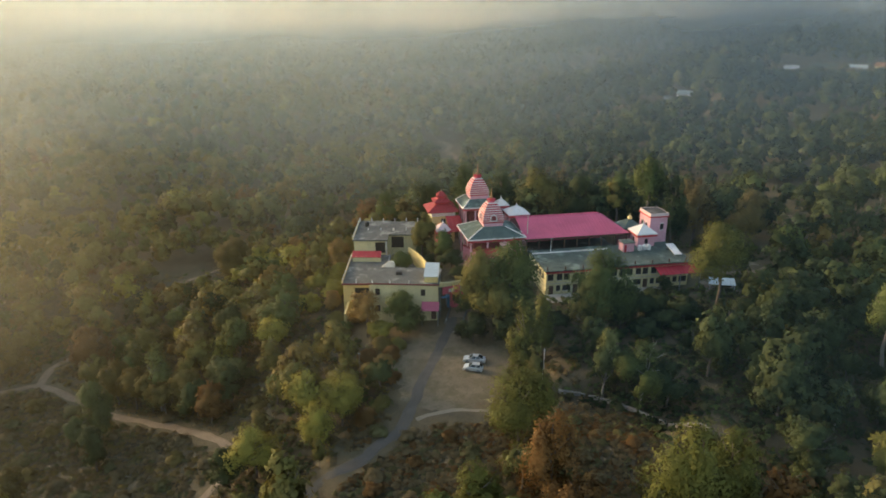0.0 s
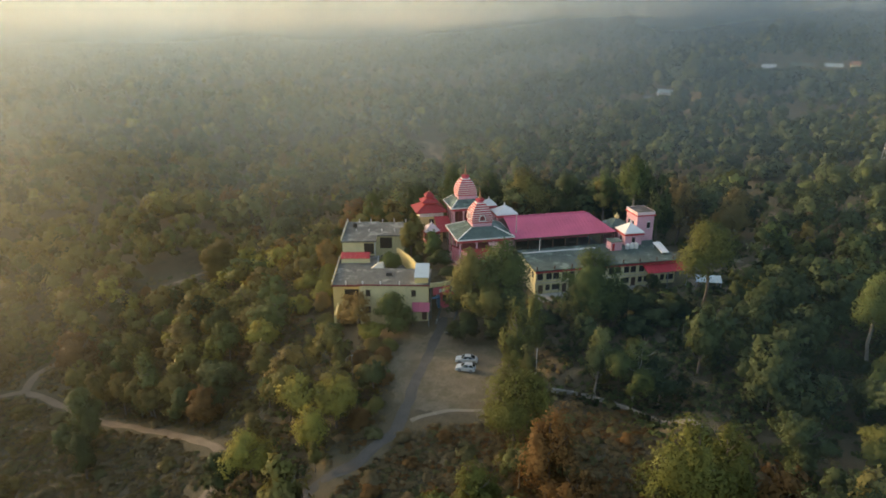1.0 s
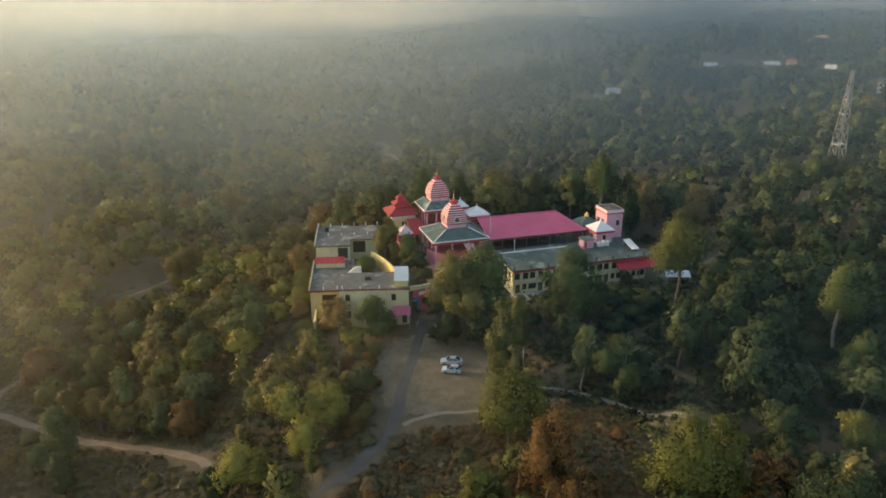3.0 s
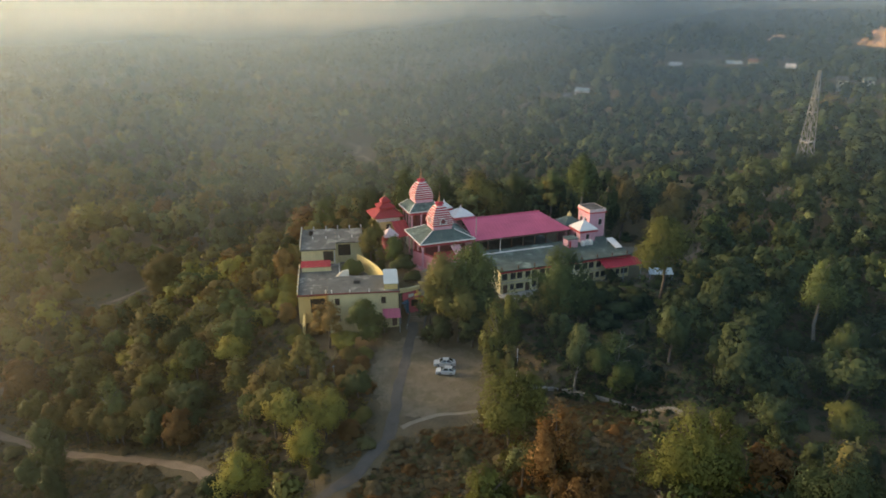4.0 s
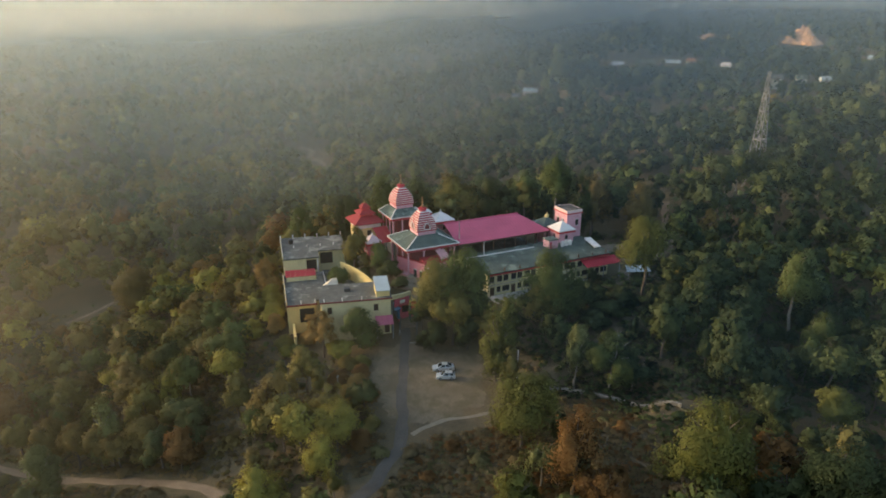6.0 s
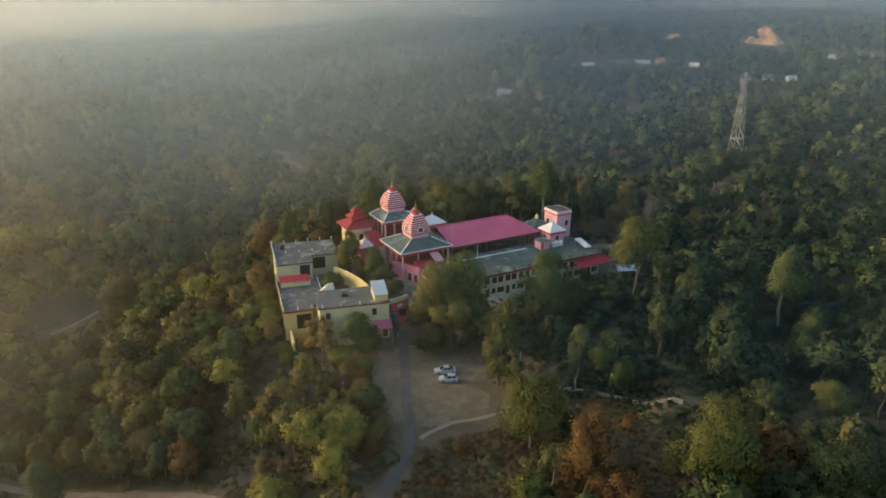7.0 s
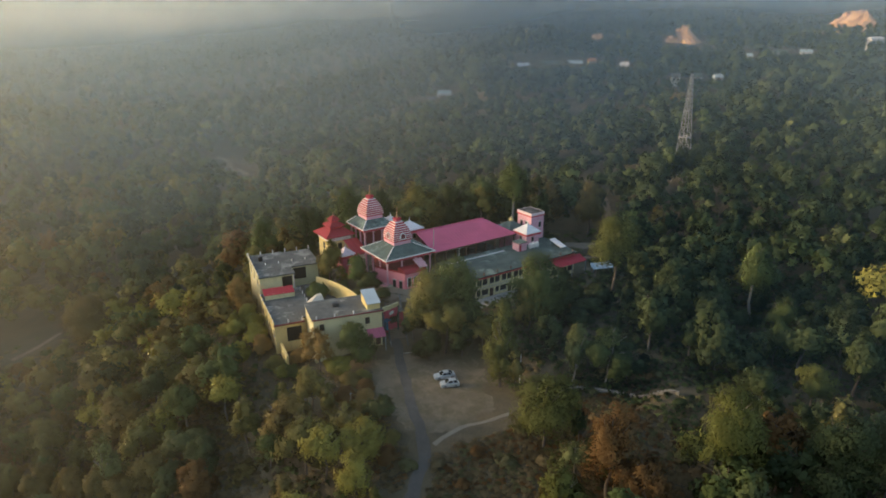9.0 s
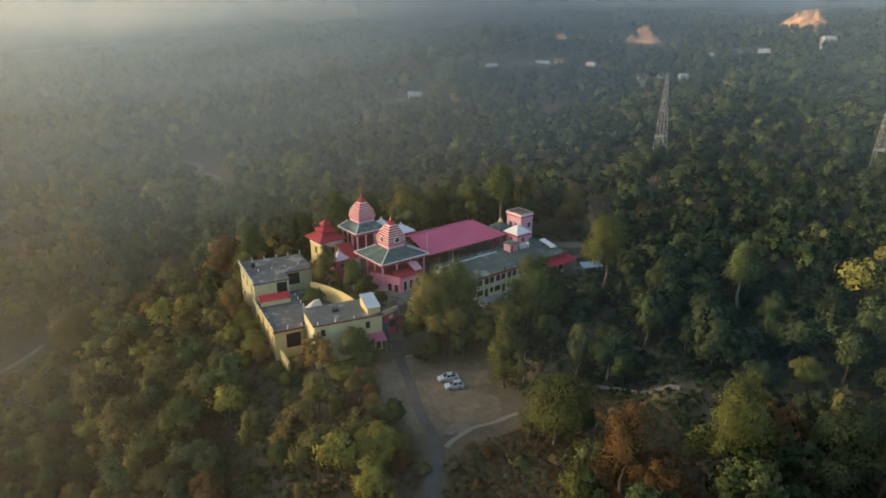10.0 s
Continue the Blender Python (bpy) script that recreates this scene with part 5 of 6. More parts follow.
def trunk_mesh(kind, rnd, h, spread):
    """A tapered, slightly crooked trunk with limbs that fork into the crown."""
    bm = bmesh.new()

    def limb(a, b, r0, r1, n=5):
        a, b = Vector(a), Vector(b)
        q = (b - a).to_track_quat("Z", "Y").to_matrix()
        bend = q @ Vector((rnd.uniform(-1, 1), rnd.uniform(-1, 1), 0)) * (b - a).length * 0.07
        rings = []
        for u in (0, 0.5, 1):
            c, r = a.lerp(b, u) + bend * (u * (1 - u) * 4), r0 + (r1 - r0) * u
            rings.append([c + q @ Vector((r * math.cos(2 * math.pi * i / n), r * math.sin(2 * math.pi * i / n), 0)) for i in range(n)])
        add_rings(bm, rings)
        return b
    r = 0.0145 * h + 0.03
    low = {"dome": 0.28, "slender": 0.24, "droop": 0.30, "bush": 0.15, "high": 0.6}.get(kind, 0.42)
    k = Vector((rnd.uniform(-0.03, 0.03) * h, rnd.uniform(-0.03, 0.03) * h, low * h))
    limb((0, 0, -0.6), k, r * 1.25, r * 0.85, 7)
    top = limb(k, k + Vector((rnd.uniform(-0.05, 0.05) * h, rnd.uniform(-0.05, 0.05) * h, (0.86 - low) * h)), r * 0.85, r * 0.25, 6)
    for i in range(7):
        a = i * 2.4 + rnd.uniform(-0.4, 0.4)
        u = rnd.uniform(0.0, 0.7)
        s = k.lerp(top, u)
        reach = spread * rnd.uniform(0.26, 0.40) * (1 - 0.5 * u)
        e = s + Vector((reach * math.cos(a), reach * math.sin(a), h * rnd.uniform(0.10, 0.24)))
        limb(s, e, r * 0.5 * (1 - 0.4 * u), r * 0.14)
        b = a + rnd.choice((-0.8, 0.8))
        limb(s.lerp(e, 0.6), s.lerp(e, 0.6) + Vector((reach * 0.5 * math.cos(b), reach * 0.5 * math.sin(b), h * 0.12)), r * 0.22, r * 0.08)
    return bm


def make_tree(name, kind, h, spread, leaf_key, seed, label, clumps=90, leaves=24, leaf=0.30, pale=False, group="", m=None):
    """A tree thing of true size, at the pose m."""
    rnd = random.Random(seed)
    t = thing(name, m or pose(0, 0, 0), label, "tree" if kind != "bush" else "bush", group)
    part("trunk", trunk_mesh(kind, rnd, h, spread), PALEBARK if pale else BARK, t)
    p, a, b, c, lay = crown_arrays(kind, clumps, leaves, 1.0, seed)
    p = p * np.array([spread, spread, h])
    v, f = leaf_mesh(p, a * leaf, b * leaf, c * leaf, True)
    me = bpy.data.meshes.new("crown")
    me.from_pydata(v.tolist(), [], f.tolist())
    me.materials.append(LEAF[leaf_key])
    set_lay(me, lay, 3)
    ob = new("crown", me)
    ob.parent = t
    return t


KEY_TREES = (
    # x, y, top, spread, kind, leaf, label
    (12.0, 95.4, 14.4, 14.2, "dome", "lime", "broad yellow green tree beside the clearing"),
    (14.7, 80.8, 17.0, 9.0, "dome", "brown", "rust brown leafed tree on the slope"),
    (17.8, 76.0, 9.4, 9.0, "round", "brown", "lower rust brown tree below the clearing"),
    (31.8, 74.2, 18.8, 13.5, "spread", "lime", "large yellow green tree with rounded crown"),
    (38.4, 78.6, 15.0, 9.5, "round", "lime", "broad yellow green tree beside a larger one"),
    (4.6, 78.6, 9.4, 9.4, "droop", "lime", "light green tree with drooping branches"),
    (15.2, 117.2, 16.6, 7.0, "slender", "lime", "tall slender light green tree at the clearing edge"),
    (19.6, 124.0, 13.5, 4.8, "slender", "lime", "slender yellow green tree at the clearing edge"),
    (8.4, 137.4, 20.0, 12.0, "round", "olive", "tall olive tree in front of the main temple"),
    (14.4, 138.6, 21.4, 14.0, "dome", "green", "large green tree in front of the main temple"),
    (10.6, 134.2, 13.6, 9.5, "spread", "olive", "lower olive tree at the clearing edge"),
    (15.6, 134.8, 12.0, 8.0, "round", "dark", "dark green tree at the clearing edge"),
    (32.8, 133.2, 21.0, 14.0, "dome", "green", "large green tree before the guest house"),
    (29.8, 131.4, 15.0, 8.5, "round", "olive", "olive tree before the guest house"),
    (36.6, 131.6, 13.5, 8.5, "round", "dark", "dark green tree before the guest house"),
    (41.5, 135.0, 10.0, 8.0, "spread", "dark", "green tree before the guest house"),
    (59.8, 141.2, 22.3, 13.0, "high", "lime", "tall round yellow green tree near the red awning"),
    (83.8, 118.4, 19.8, 9.5, "high", "green", "tall green tree with a bare pale trunk"),
    (29.2, 111.8, 12.6, 5.4, "slender", "grey", "slender light green tree above the low wall"),
    (35.2, 109.4, 12.0, 10.5, "spread", "green", "green tree with pale trunk by the wall"),
    (39.6, 108.4, 9.0, 9.0, "spread", "deep", "low spreading green tree by the wall"),
    (-17.6, 105.4, 7.2, 9.5, "round", "yellow", "yellow green tree on the western slope"),
    (-11.8, 113.6, 6.6, 6.5, "spread", "dark", "dark leafed small tree beside the road"),
    (-21.0, 99.6, 5.0, 7.0, "slender", "yellow", "narrow yellow green tree above the track"),
    (-30.8, 96.6, 2.8, 9.5, "round", "yellow", "round yellow green tree near the track"),
    (-58.2, 126.6, 1.6, 7.0, "slender", "grey", "slender pale green tree in the wood"),
    (-44.8, 129.6, -2.2, 10.5, "round", "grey", "pale green round tree in the wood"),
    (-67.8, 118.8, -1.6, 7.5, "slender", "grey", "slender pale green tree by the track"),
    (-8.8, 138.8, 8.4, 9.0, "round", "green", "round olive bush tree before the gate house"),
    (-16.6, 139.0, 8.8, 9.0, "spread", "dry", "half bare brown tree before the gate house"),
    (-13.6, 135.6, 3.6, 6.5, "spread", "yellow", "yellow green shrub below the gate house"),
    (-5.0, 171.0, 17.0, 8.0, "round", "olive", "dark olive tree in the temple yard"),
    (0.4, 165.2, 14.2, 5.4, "slender", "green", "upright green tree in the temple yard"),
    (2.2, 161.0, 10.5, 6.0, "round", "dark", "dark green tree in the temple yard"),
    (-10.4, 164.6, 9.4, 6.4, "bush", "green", "round clipped dark green bush in the court"),
    (-64.5, 128.4, -4.6, 6.5, "high", "tan", "thin brown leafed tree beside the dirt track"),
    (-60.0, 125.9, -4.0, 6.0, "high", "tan", "thin brownish tree beside the dirt track"),
    (-56.0, 123.4, -4.4, 6.5, "high", "tan", "thin brown leafed tree beside the dirt track"),
    (-51.8, 123.6, -1.8, 8.0, "round", "tan", "brownish tree at the wood's edge above the track"),
    (-48.4, 119.8, -2.0, 7.0, "round", "dark", "dark green tree at the wood's edge above the track"),
    (-44.6, 116.8, -0.8, 7.0, "round", "brown", "brown tree at the wood's edge above the track"),
    (-42.2, 121.6, 0.6, 7.5, "round", "dark", "dark green tree at the wood's edge above the track"),
    (-69.8, 131.6, -4.4, 7.0, "round", "tan", "brownish tree at the wood's edge above the track"),
    (-76.4, 136.4, -4.8, 7.0, "round", "olive", "olive tree at the wood's edge above the track"),
    (-63.0, 107.3, -4.2, 5.5, "slender", "dark", "slender dark tree standing below the dirt track"),
    (-34.8, 95.0, 0.2, 7.5, "round", "dark", "dark green tree at the bend of the dirt track"),
    (-69.6, 114.6, -6.6, 6.0, "round", "grey", "pale green small tree below the dirt track"),
    (54.0, 87.6, 10.2, 10.0, "spread", "dark", "leafy green tree on the eastern slope"),
    (47.4, 66.0, 14.6, 14.0, "round", "deep", "large dark green tree on the near slope"),
    (53.5, 62.0, 13.5, 12.0, "round", "deep", "dark green broad tree on the near slope"),
    (-30.6, 161.5, 4.6, 6.6, "dome", "yellow", "bright yellow green tree below the pilgrim block"),
    (-32.0, 153.0, 2.4, 6.4, "dome", "yellow", "yellow green shrub on the slope"),
    (-27.6, 175.0, 8.8, 7.0, "round", "dry", "golden dry tree beside the pilgrim block"),
    (-26.2, 153.5, 3.0, 5.0, "bush", "dry", "golden dry shrub crowding the block wall"),
    (-26.6, 158.5, 4.0, 5.5, "bush", "yellow", "yellow green shrub crowding the block wall"),
    (-26.4, 163.5, 4.6, 5.5, "bush", "yellow", "yellow green shrub crowding the block wall"),
    (-26.8, 168.5, 5.2, 6.0, "bush", "yellow", "yellow green shrub crowding the block wall"),
    (-26.6, 173.5, 6.6, 6.0, "bush", "dry", "golden dry shrub crowding the block wall"),
    (-26.4, 179.0, 7.4, 6.0, "bush", "olive", "olive green shrub crowding the block wall"),
    (-26.8, 184.5, 7.6, 6.5, "bush", "olive", "olive green shrub crowding the block wall"),
    (-24.6, 147.0, 0.6, 5.0, "bush", "olive", "olive green shrub crowding the block wall"),
    (-19.5, 146.0, 1.6, 4.5, "bush", "dry", "golden dry shrub crowding the block wall"),
    (-15.5, 190.0, 8.2, 7.0, "bush", "dark", "dark green shrub crowding the block wall"),
    (-21.0, 191.5, 8.0, 7.0, "bush", "olive", "olive green shrub crowding the block wall"),
    (5.8, 141.2, 9.0, 6.0, "round", "dark", "dark green tree beside the gate steps"),
    (141.0, 209.0, 0.0, 10.0, "round", "dark", "dark green tree at the pylon foot"),
    (137.0, 212.0, 0.0, 9.0, "spread", "green", "green tree at the pylon foot"),
    (145.5, 206.5, 0.0, 9.5, "round", "dark", "dark green tree at the pylon foot"),
    (198.0, 158.0, 0.0, 9.5, "round", "dark", "dark green tree at the pylon foot"),
    (-10.6, 118.0, 2.4, 4.5, "bush", "brown", "brown dry bush beside the parking ground"),
    (-11.6, 122.5, 2.8, 5.0, "bush", "dry", "golden dry bush beside the parking ground"),
    (-10.4, 126.5, 2.2, 4.5, "bush", "brown", "brown dry bush beside the parking ground"),
    (-12.6, 129.5, 3.0, 5.5, "bush", "tan", "tan dry bush beside the parking ground"),
    (-9.6, 131.5, 2.0, 4.0, "bush", "olive", "olive bush beside the parking ground"),
    (-13.8, 118.6, 3.0, 5.0, "bush", "tan", "tan dry bush beside the parking ground"),
    (-15.0, 125.0, 2.8, 5.0, "bush", "brown", "brown dry bush beside the parking ground"),
    (-11.0, 109.0, 1.8, 4.0, "bush", "olive", "olive bush beside the road"),
    (-13.5, 105.5, 1.6, 4.5, "bush", "brown", "brown dry bush beside the road"),
    (45.5, 131.0, 8.0, 8.5, "round", "dark", "low dark tree below the guest house"),
    (50.5, 133.5, 9.5, 8.5, "round", "deep", "low deep green tree below the guest house"),
    (46.5, 139.5, 8.5, 8.0, "spread", "dark", "low dark tree below the guest house"),
    (40.5, 127.5, 7.5, 8.0, "round", "deep", "low deep green tree below the guest house"),
    (6.4, 133.4, 6.4, 7.0, "round", "dark", "low dark tree under taller ones"),
    (13.2, 131.6, 7.6, 7.0, "round", "dark", "low dark tree under taller ones"),
    (18.2, 131.0, 8.6, 7.5, "spread", "olive", "low olive tree under taller ones"),
    (23.0, 132.0, 7.0, 7.5, "round", "dark", "low dark tree under taller ones"),
    (-1.8, 159.5, 7.6, 4.0, "bush", "olive", "olive shrub in the temple court"),
    (-3.6, 165.8, 8.0, 4.0, "bush", "dark", "dark shrub in the temple court"),
    (-2.4, 155.6, 7.2, 3.6, "bush", "tan", "dry shrub in the temple court"),
    (3.6, 156.4, 7.8, 4.4, "bush", "dark", "dark shrub beside the porch ramp"),
    (-5.6, 174.6, 8.4, 4.2, "bush", "green", "green shrub in the temple court"),
    (62.4, 183.0, 24.0, 9.0, "round", "dark", "tall dark tree behind the tower"),
    (56.6, 187.0, 28.0, 9.5, "high", "green", "tall green tree with a bare trunk behind the tower"),
    (116.0, 208.0, 13.0, 10.0, "round", "dark", "dark green tree beyond the ridge track"),
    (122.0, 214.0, 14.0, 10.5, "spread", "green", "spreading green tree beyond the ridge track"),
    (66.0, 86.0, 9.0, 9.0, "round", "lime", "bright yellow green tree on the eastern slope"),
    (80.8, 107.0, 12.8, 7.5, "round", "green", "round light green tree on the eastern slope"),
    (-26.0, 326.0, -9.5, 13.0, "round", "grey", "tall pale green tree standing alone in the valley"),
    (-104.4, 276.0, -9.0, 13.0, "round", "olive", "broad olive tree in the western valley"),
    (-63.9, 203.0, -0.8, 14.0, "dome", "tan", "broad brownish tree on the western slope"),
    (127.0, 262.0, 8.0, 13.0, "spread", "lime", "bright yellow green tree on the ridge behind the temple"),
    (138.0, 268.0, 7.5, 12.0, "spread", "lime", "bright yellow green tree beside a similar one on the ridge"),
    (27.0, 192.0, 24.8, 15.0, "dome", "olive", "broad olive tree behind the assembly hall"),
    (7.0, 193.0, 24.2, 12.0, "round", "green", "tall green tree behind the rear temple"),
    (17.5, 196.0, 21.5, 11.0, "round", "dark", "dark green tree behind the assembly hall"),
    (41.0, 199.0, 22.0, 13.0, "dome", "dark", "broad dark green tree behind the assembly hall"),
    (51.0, 198.0, 22.0, 11.0, "round", "green", "leafy green tree behind the assembly hall"),
    (-16.0, 201.0, 16.0, 12.0, "round", "green", "green tree behind the pilgrim block"),
    (-4.0, 197.0, 18.5, 11.0, "round", "dark", "dark green tree behind the red pagoda"),
    (73.0, 196.0, 21.5, 12.0, "spread", "tan", "broad brownish tree beyond the tower"),
    (86.6, 190.0, 18.0, 13.0, "spread", "tan", "rusty olive tree beyond the tower"),
)
for i, (x, y, top, spread, kind, leaf_key, label) in enumerate(KEY_TREES):
    z = height(x, y)
    top = top or z + 16.0
    z = 4.2 if "in the court" in label else z
    h = max(4.0, top - z) if z < 4.2 else top - z
    dense = int(70 + 1.15 * spread * spread) if y < 150 else int(60 + 0.75 * spread * spread)
    dense = int(dense * 0.4) if "half bare" in label else dense
    make_tree("tree" if h > 6 else "bush", kind, h, spread, leaf_key, 100 + i, label, int(dense * 1.42), 32, 0.215 if y < 110 else 0.275 if y < 150 else 0.34, pale=leaf_key in ("grey", "green"), m=pose(x, y, top - h, 0, 0, 37 * i))

BLOCKED = (  # centre x, y, half sizes, turn, most height allowed inside
    (3.5, 121.0, 13.0, 18.0, 0, 0.0), (4.5, 137.0, 8.0, 8.0, 0, 0.0), (-8.7, 150.0, 9.5, 10.0, 0, 0.0), (-16.0, 168.0, 11.5, 22.0, 0, 0.0), (-10.0, 136.0, 11.0, 7.0, 0, 2.6),
    (5.0, 171.0, 18.0, 20.0, 11, 0.0), (34.0, 168.0, 32.0, 19.0, 11, 0.0), (28.0, 144.0, 12.0, 6.0, 11, 2.5), (50.0, 148.0, 14.0, 7.0, 11, 5.0), (1.0, 152.0, 7.0, 12.0, 0, 0.0),
    (30.0, 103.0, 14.0, 11.0, -25, 1.6), (3.0, 101.0, 13.0, 6.0, 0, 3.0), (-27.0, 154.0, 5.0, 20.0, 0, 4.6), (22.0, 134.0, 8.0, 8.0, 0, 6.0), (-13.0, 95.0, 2.5, 12.0, -25, 2.5),
    (-2.0, 90.0, 8.0, 8.0, 0, 5.0), (67.0, 155.0, 8.0, 8.0, 0, 1.8),
    (-2.0, 92.0, 12.0, 14.0, 0, 2.0), (-68.0, 107.0, 34.0, 10.0, -28, 2.4), (33.0, 92.0, 14.0, 11.0, -25, 2.0), (73.0, 179.5, 10.0, 7.0, -20, 0.0))
WAYS = [q for line, w in ((ROAD, 2.4), (EDGE_PATH, 2.6), (LEFT_TRACK, 2.3), (BRANCH, 2.6), (FAR_PATH, 3.5), (RIGHT_TRACK, 3.0)) for q in [(p.x, p.y, w) for p in smooth_line(line, 2.5)]]
WAYS = np.array(WAYS)
CREEK_LINE = smooth_line(CREEK, 4.0)
SPOTS = np.array([(x, y, s) for x, y, _, s, *_ in KEY_TREES])


def allowed(x, y):
    """The most height that a tree may have at a place."""
    most = 99.0
    for cx, cy, hx, hy, turn, top in BLOCKED:
        c, s = math.cos(radians(turn)), math.sin(radians(turn))
        dx, dy = x - cx, y - cy
        if abs(dx * c + dy * s) < hx and abs(-dx * s + dy * c) < hy:
            most = min(most, top)
    if math.hypot(x, y) > 380 and min(math.hypot(x - p.x, y - p.y) for p in CREEK_LINE) < 5.0:
        return 0.0
    if math.hypot(x, y) > 400 and any(math.hypot(x - a, y - b) < r for a, b, r in CLEARED):
        return 0.0
    if y < 260 and np.min(np.hypot(WAYS[:, 0] - x, WAYS[:, 1] - y) - WAYS[:, 2]) < 0:
        return 0.0
    if np.min(np.hypot(SPOTS[:, 0] - x, SPOTS[:, 1] - y) - SPOTS[:, 2] * 0.42) < 0:
        return min(most, 2.0)
    # the slope in front of the western track lies open
    k = np.min(np.hypot(WAYS[:, 0] - x, WAYS[:, 1] - (y + 6.0)))
    if x < -34 and y < 135 and k < 5.0:
        most = min(most, 2.6)
    return min(most, sight_limit(x, y))


# open lines of sight: what stands clear of the trees before it (place, level, half width, how far in front)
OPEN = [(x, y, top - 3.0, w / 2 + 2, 150.0) for x, y, w, d, h, top, *_ in VILLAGE] + [(580, 702, 18.0, 22.0, 260.0), (922, 748, 36.0, 50.0, 400.0), (1010, 636, 24.0, 32.0, 300.0), (512, 790, 20.0, 20.0, 250.0)]
OPEN += [(p.x, p.y, height(p.x, p.y) + 0.3, 3.0, 60.0) for p in smooth_line(CREEK, 8.0)]
OPEN += [(p.x, p.y, height(p.x, p.y), 2.2, 26.0) for p in smooth_line(FAR_PATH, 3.0)]
OPEN += [(p.x, p.y, height(p.x, p.y), 1.5, 6.0) for p in smooth_line(LEFT_TRACK, 3.0) if abs(p.x + 74) > 6]
OPEN += [(x, y, top - 6.5, s * 0.42, 30.0) for x, y, top, s, kind, *_ in KEY_TREES if top and kind != "bush" and y < 150]
OPEN += [(p.x, p.y, height(p.x, p.y), 1.2, 16.0) for p in smooth_line(WALL_LINE, 3.0)]
OPEN += [(x, y, height(x, y) + 1.0, 4.0, 14.0) for x, y in ((70.0, 180.0), (76.0, 182.0), (82.0, 180.0))]
OPEN += [(66.0, 154.0, height(66.0, 154.0) + 1.6, 4.0, 16.0)]
OPEN = np.array(OPEN)


def sight_limit(x, y):
    dx, dy = -30.0 - OPEN[:, 0], 5.0 - OPEN[:, 1]
    far = np.hypot(dx, dy)
    ux, uy = dx / far, dy / far
    px, py = x - OPEN[:, 0], y - OPEN[:, 1]
    along, across = px * ux + py * uy, np.abs(-px * uy + py * ux)
    hit = (along > -6) & (along < OPEN[:, 4]) & (across < OPEN[:, 3] + 2.5)
    if not hit.any():
        return 99.0
    level = OPEN[:, 2] + (71.0 - OPEN[:, 2]) * along / far
    return max(0.05, float(level[hit].min()) - height(x, y))


def in_view(x, y):
    """The wedge of country that the place's outlook takes in, with a margin."""
    a = math.degrees(math.atan2(x + 22.0, y - 2.0))
    return -44 < a < 70


MIX = (("tan", 0.04), ("dark", 0.30), ("green", 0.28), ("olive", 0.26), ("yellow", 0.07), ("brown", 0.035), ("grey", 0.07), ("dry", 0.004), ("deep", 0.03))
KINDS = ("round", "spread", "high", "slender", "droop", "round", "spread", "high")


def pick_leaf(rnd, x, y):
    """Sun and shade are put into leaf colours too: dry and yellow west, dark east."""
    west = 1 / (1 + math.exp((x + 8) / 14.0))
    n = noise.noise((x / 38.0, y / 38.0, 5.0))
    w = {k: v for k, v in MIX}
    m = noise.noise((x / 90.0, y / 90.0, 9.0))
    w["olive"] *= max(0.2, 1 + 2.2 * m)
    w["dark"] *= max(0.2, 1 - 2.2 * m)
    back = 1.0 / (1 + math.exp(-(y - 205) / 15.0)) * (1 - west)
    w["brown"] *= (0.4 + 1.6 * west + max(0, 2 * n)) * (1 - 0.8 * back)
    w["yellow"] *= (1 + 3.6 * west) * (1 - 0.7 * back)
    w["olive"] *= (1 + 1.6 * west) * (1 - 0.45 * back)
    w["tan"] *= 1 + 8.0 * west
    w["dry"] *= 1 + 16.0 * west
    w["grey"] *= 1 - 0.8 * west + 1.2 * back
    w["green"] *= 1 - 0.65 * west
    w["dark"] *= 1 - 0.85 * west + 1.4 / (1 + math.exp(-(x - 30) / 18.0)) * (1 if y < 240 else 0.3)
    # the eastern slope's shade is painted by darker leaf colours
    if x > 20:
        east = min(1.0, (x - 20) / 30.0)
        w["yellow"] *= 1 - 0.7 * east
        w["olive"] *= 1 - 0.65 * east
        w["brown"] *= 1 - 0.6 * east
        w["deep"] += 2.2 * east if y < 240 else 0.5 * east
        w["green"] *= 1 - 0.5 * east
    # far off, the dulling by haze is put into greyer, darker leaf colours
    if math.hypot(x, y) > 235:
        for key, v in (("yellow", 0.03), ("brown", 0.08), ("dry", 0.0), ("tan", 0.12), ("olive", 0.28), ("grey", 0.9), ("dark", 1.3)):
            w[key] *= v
    if x > 55 and y > 165:
        w["dark"] += 0.8
        w["deep"] += 0.8
    u = rnd.uniform(0, sum(w.values()))
    for key, v in w.items():
        u -= v
        if u <= 0:
            return key
    return "green"


def scatter(r0, r1, step, rnd):
    """Places at uneven steps over the outlook between two distances from the hill's foot."""
    out = []
    x = -r1
    while x < r1:
        y = 20.0
        while y < r1:
            px, py = x + rnd.uniform(-0.45, 0.45) * step, y + rnd.uniform(-0.45, 0.45) * step
            d = math.hypot(px + 22, py - 2)
            if r0 <= d < r1 and in_view(px, py):
                out.append((px, py, d))
            y += step
        x += step
    return out


rnd = random.Random(21)
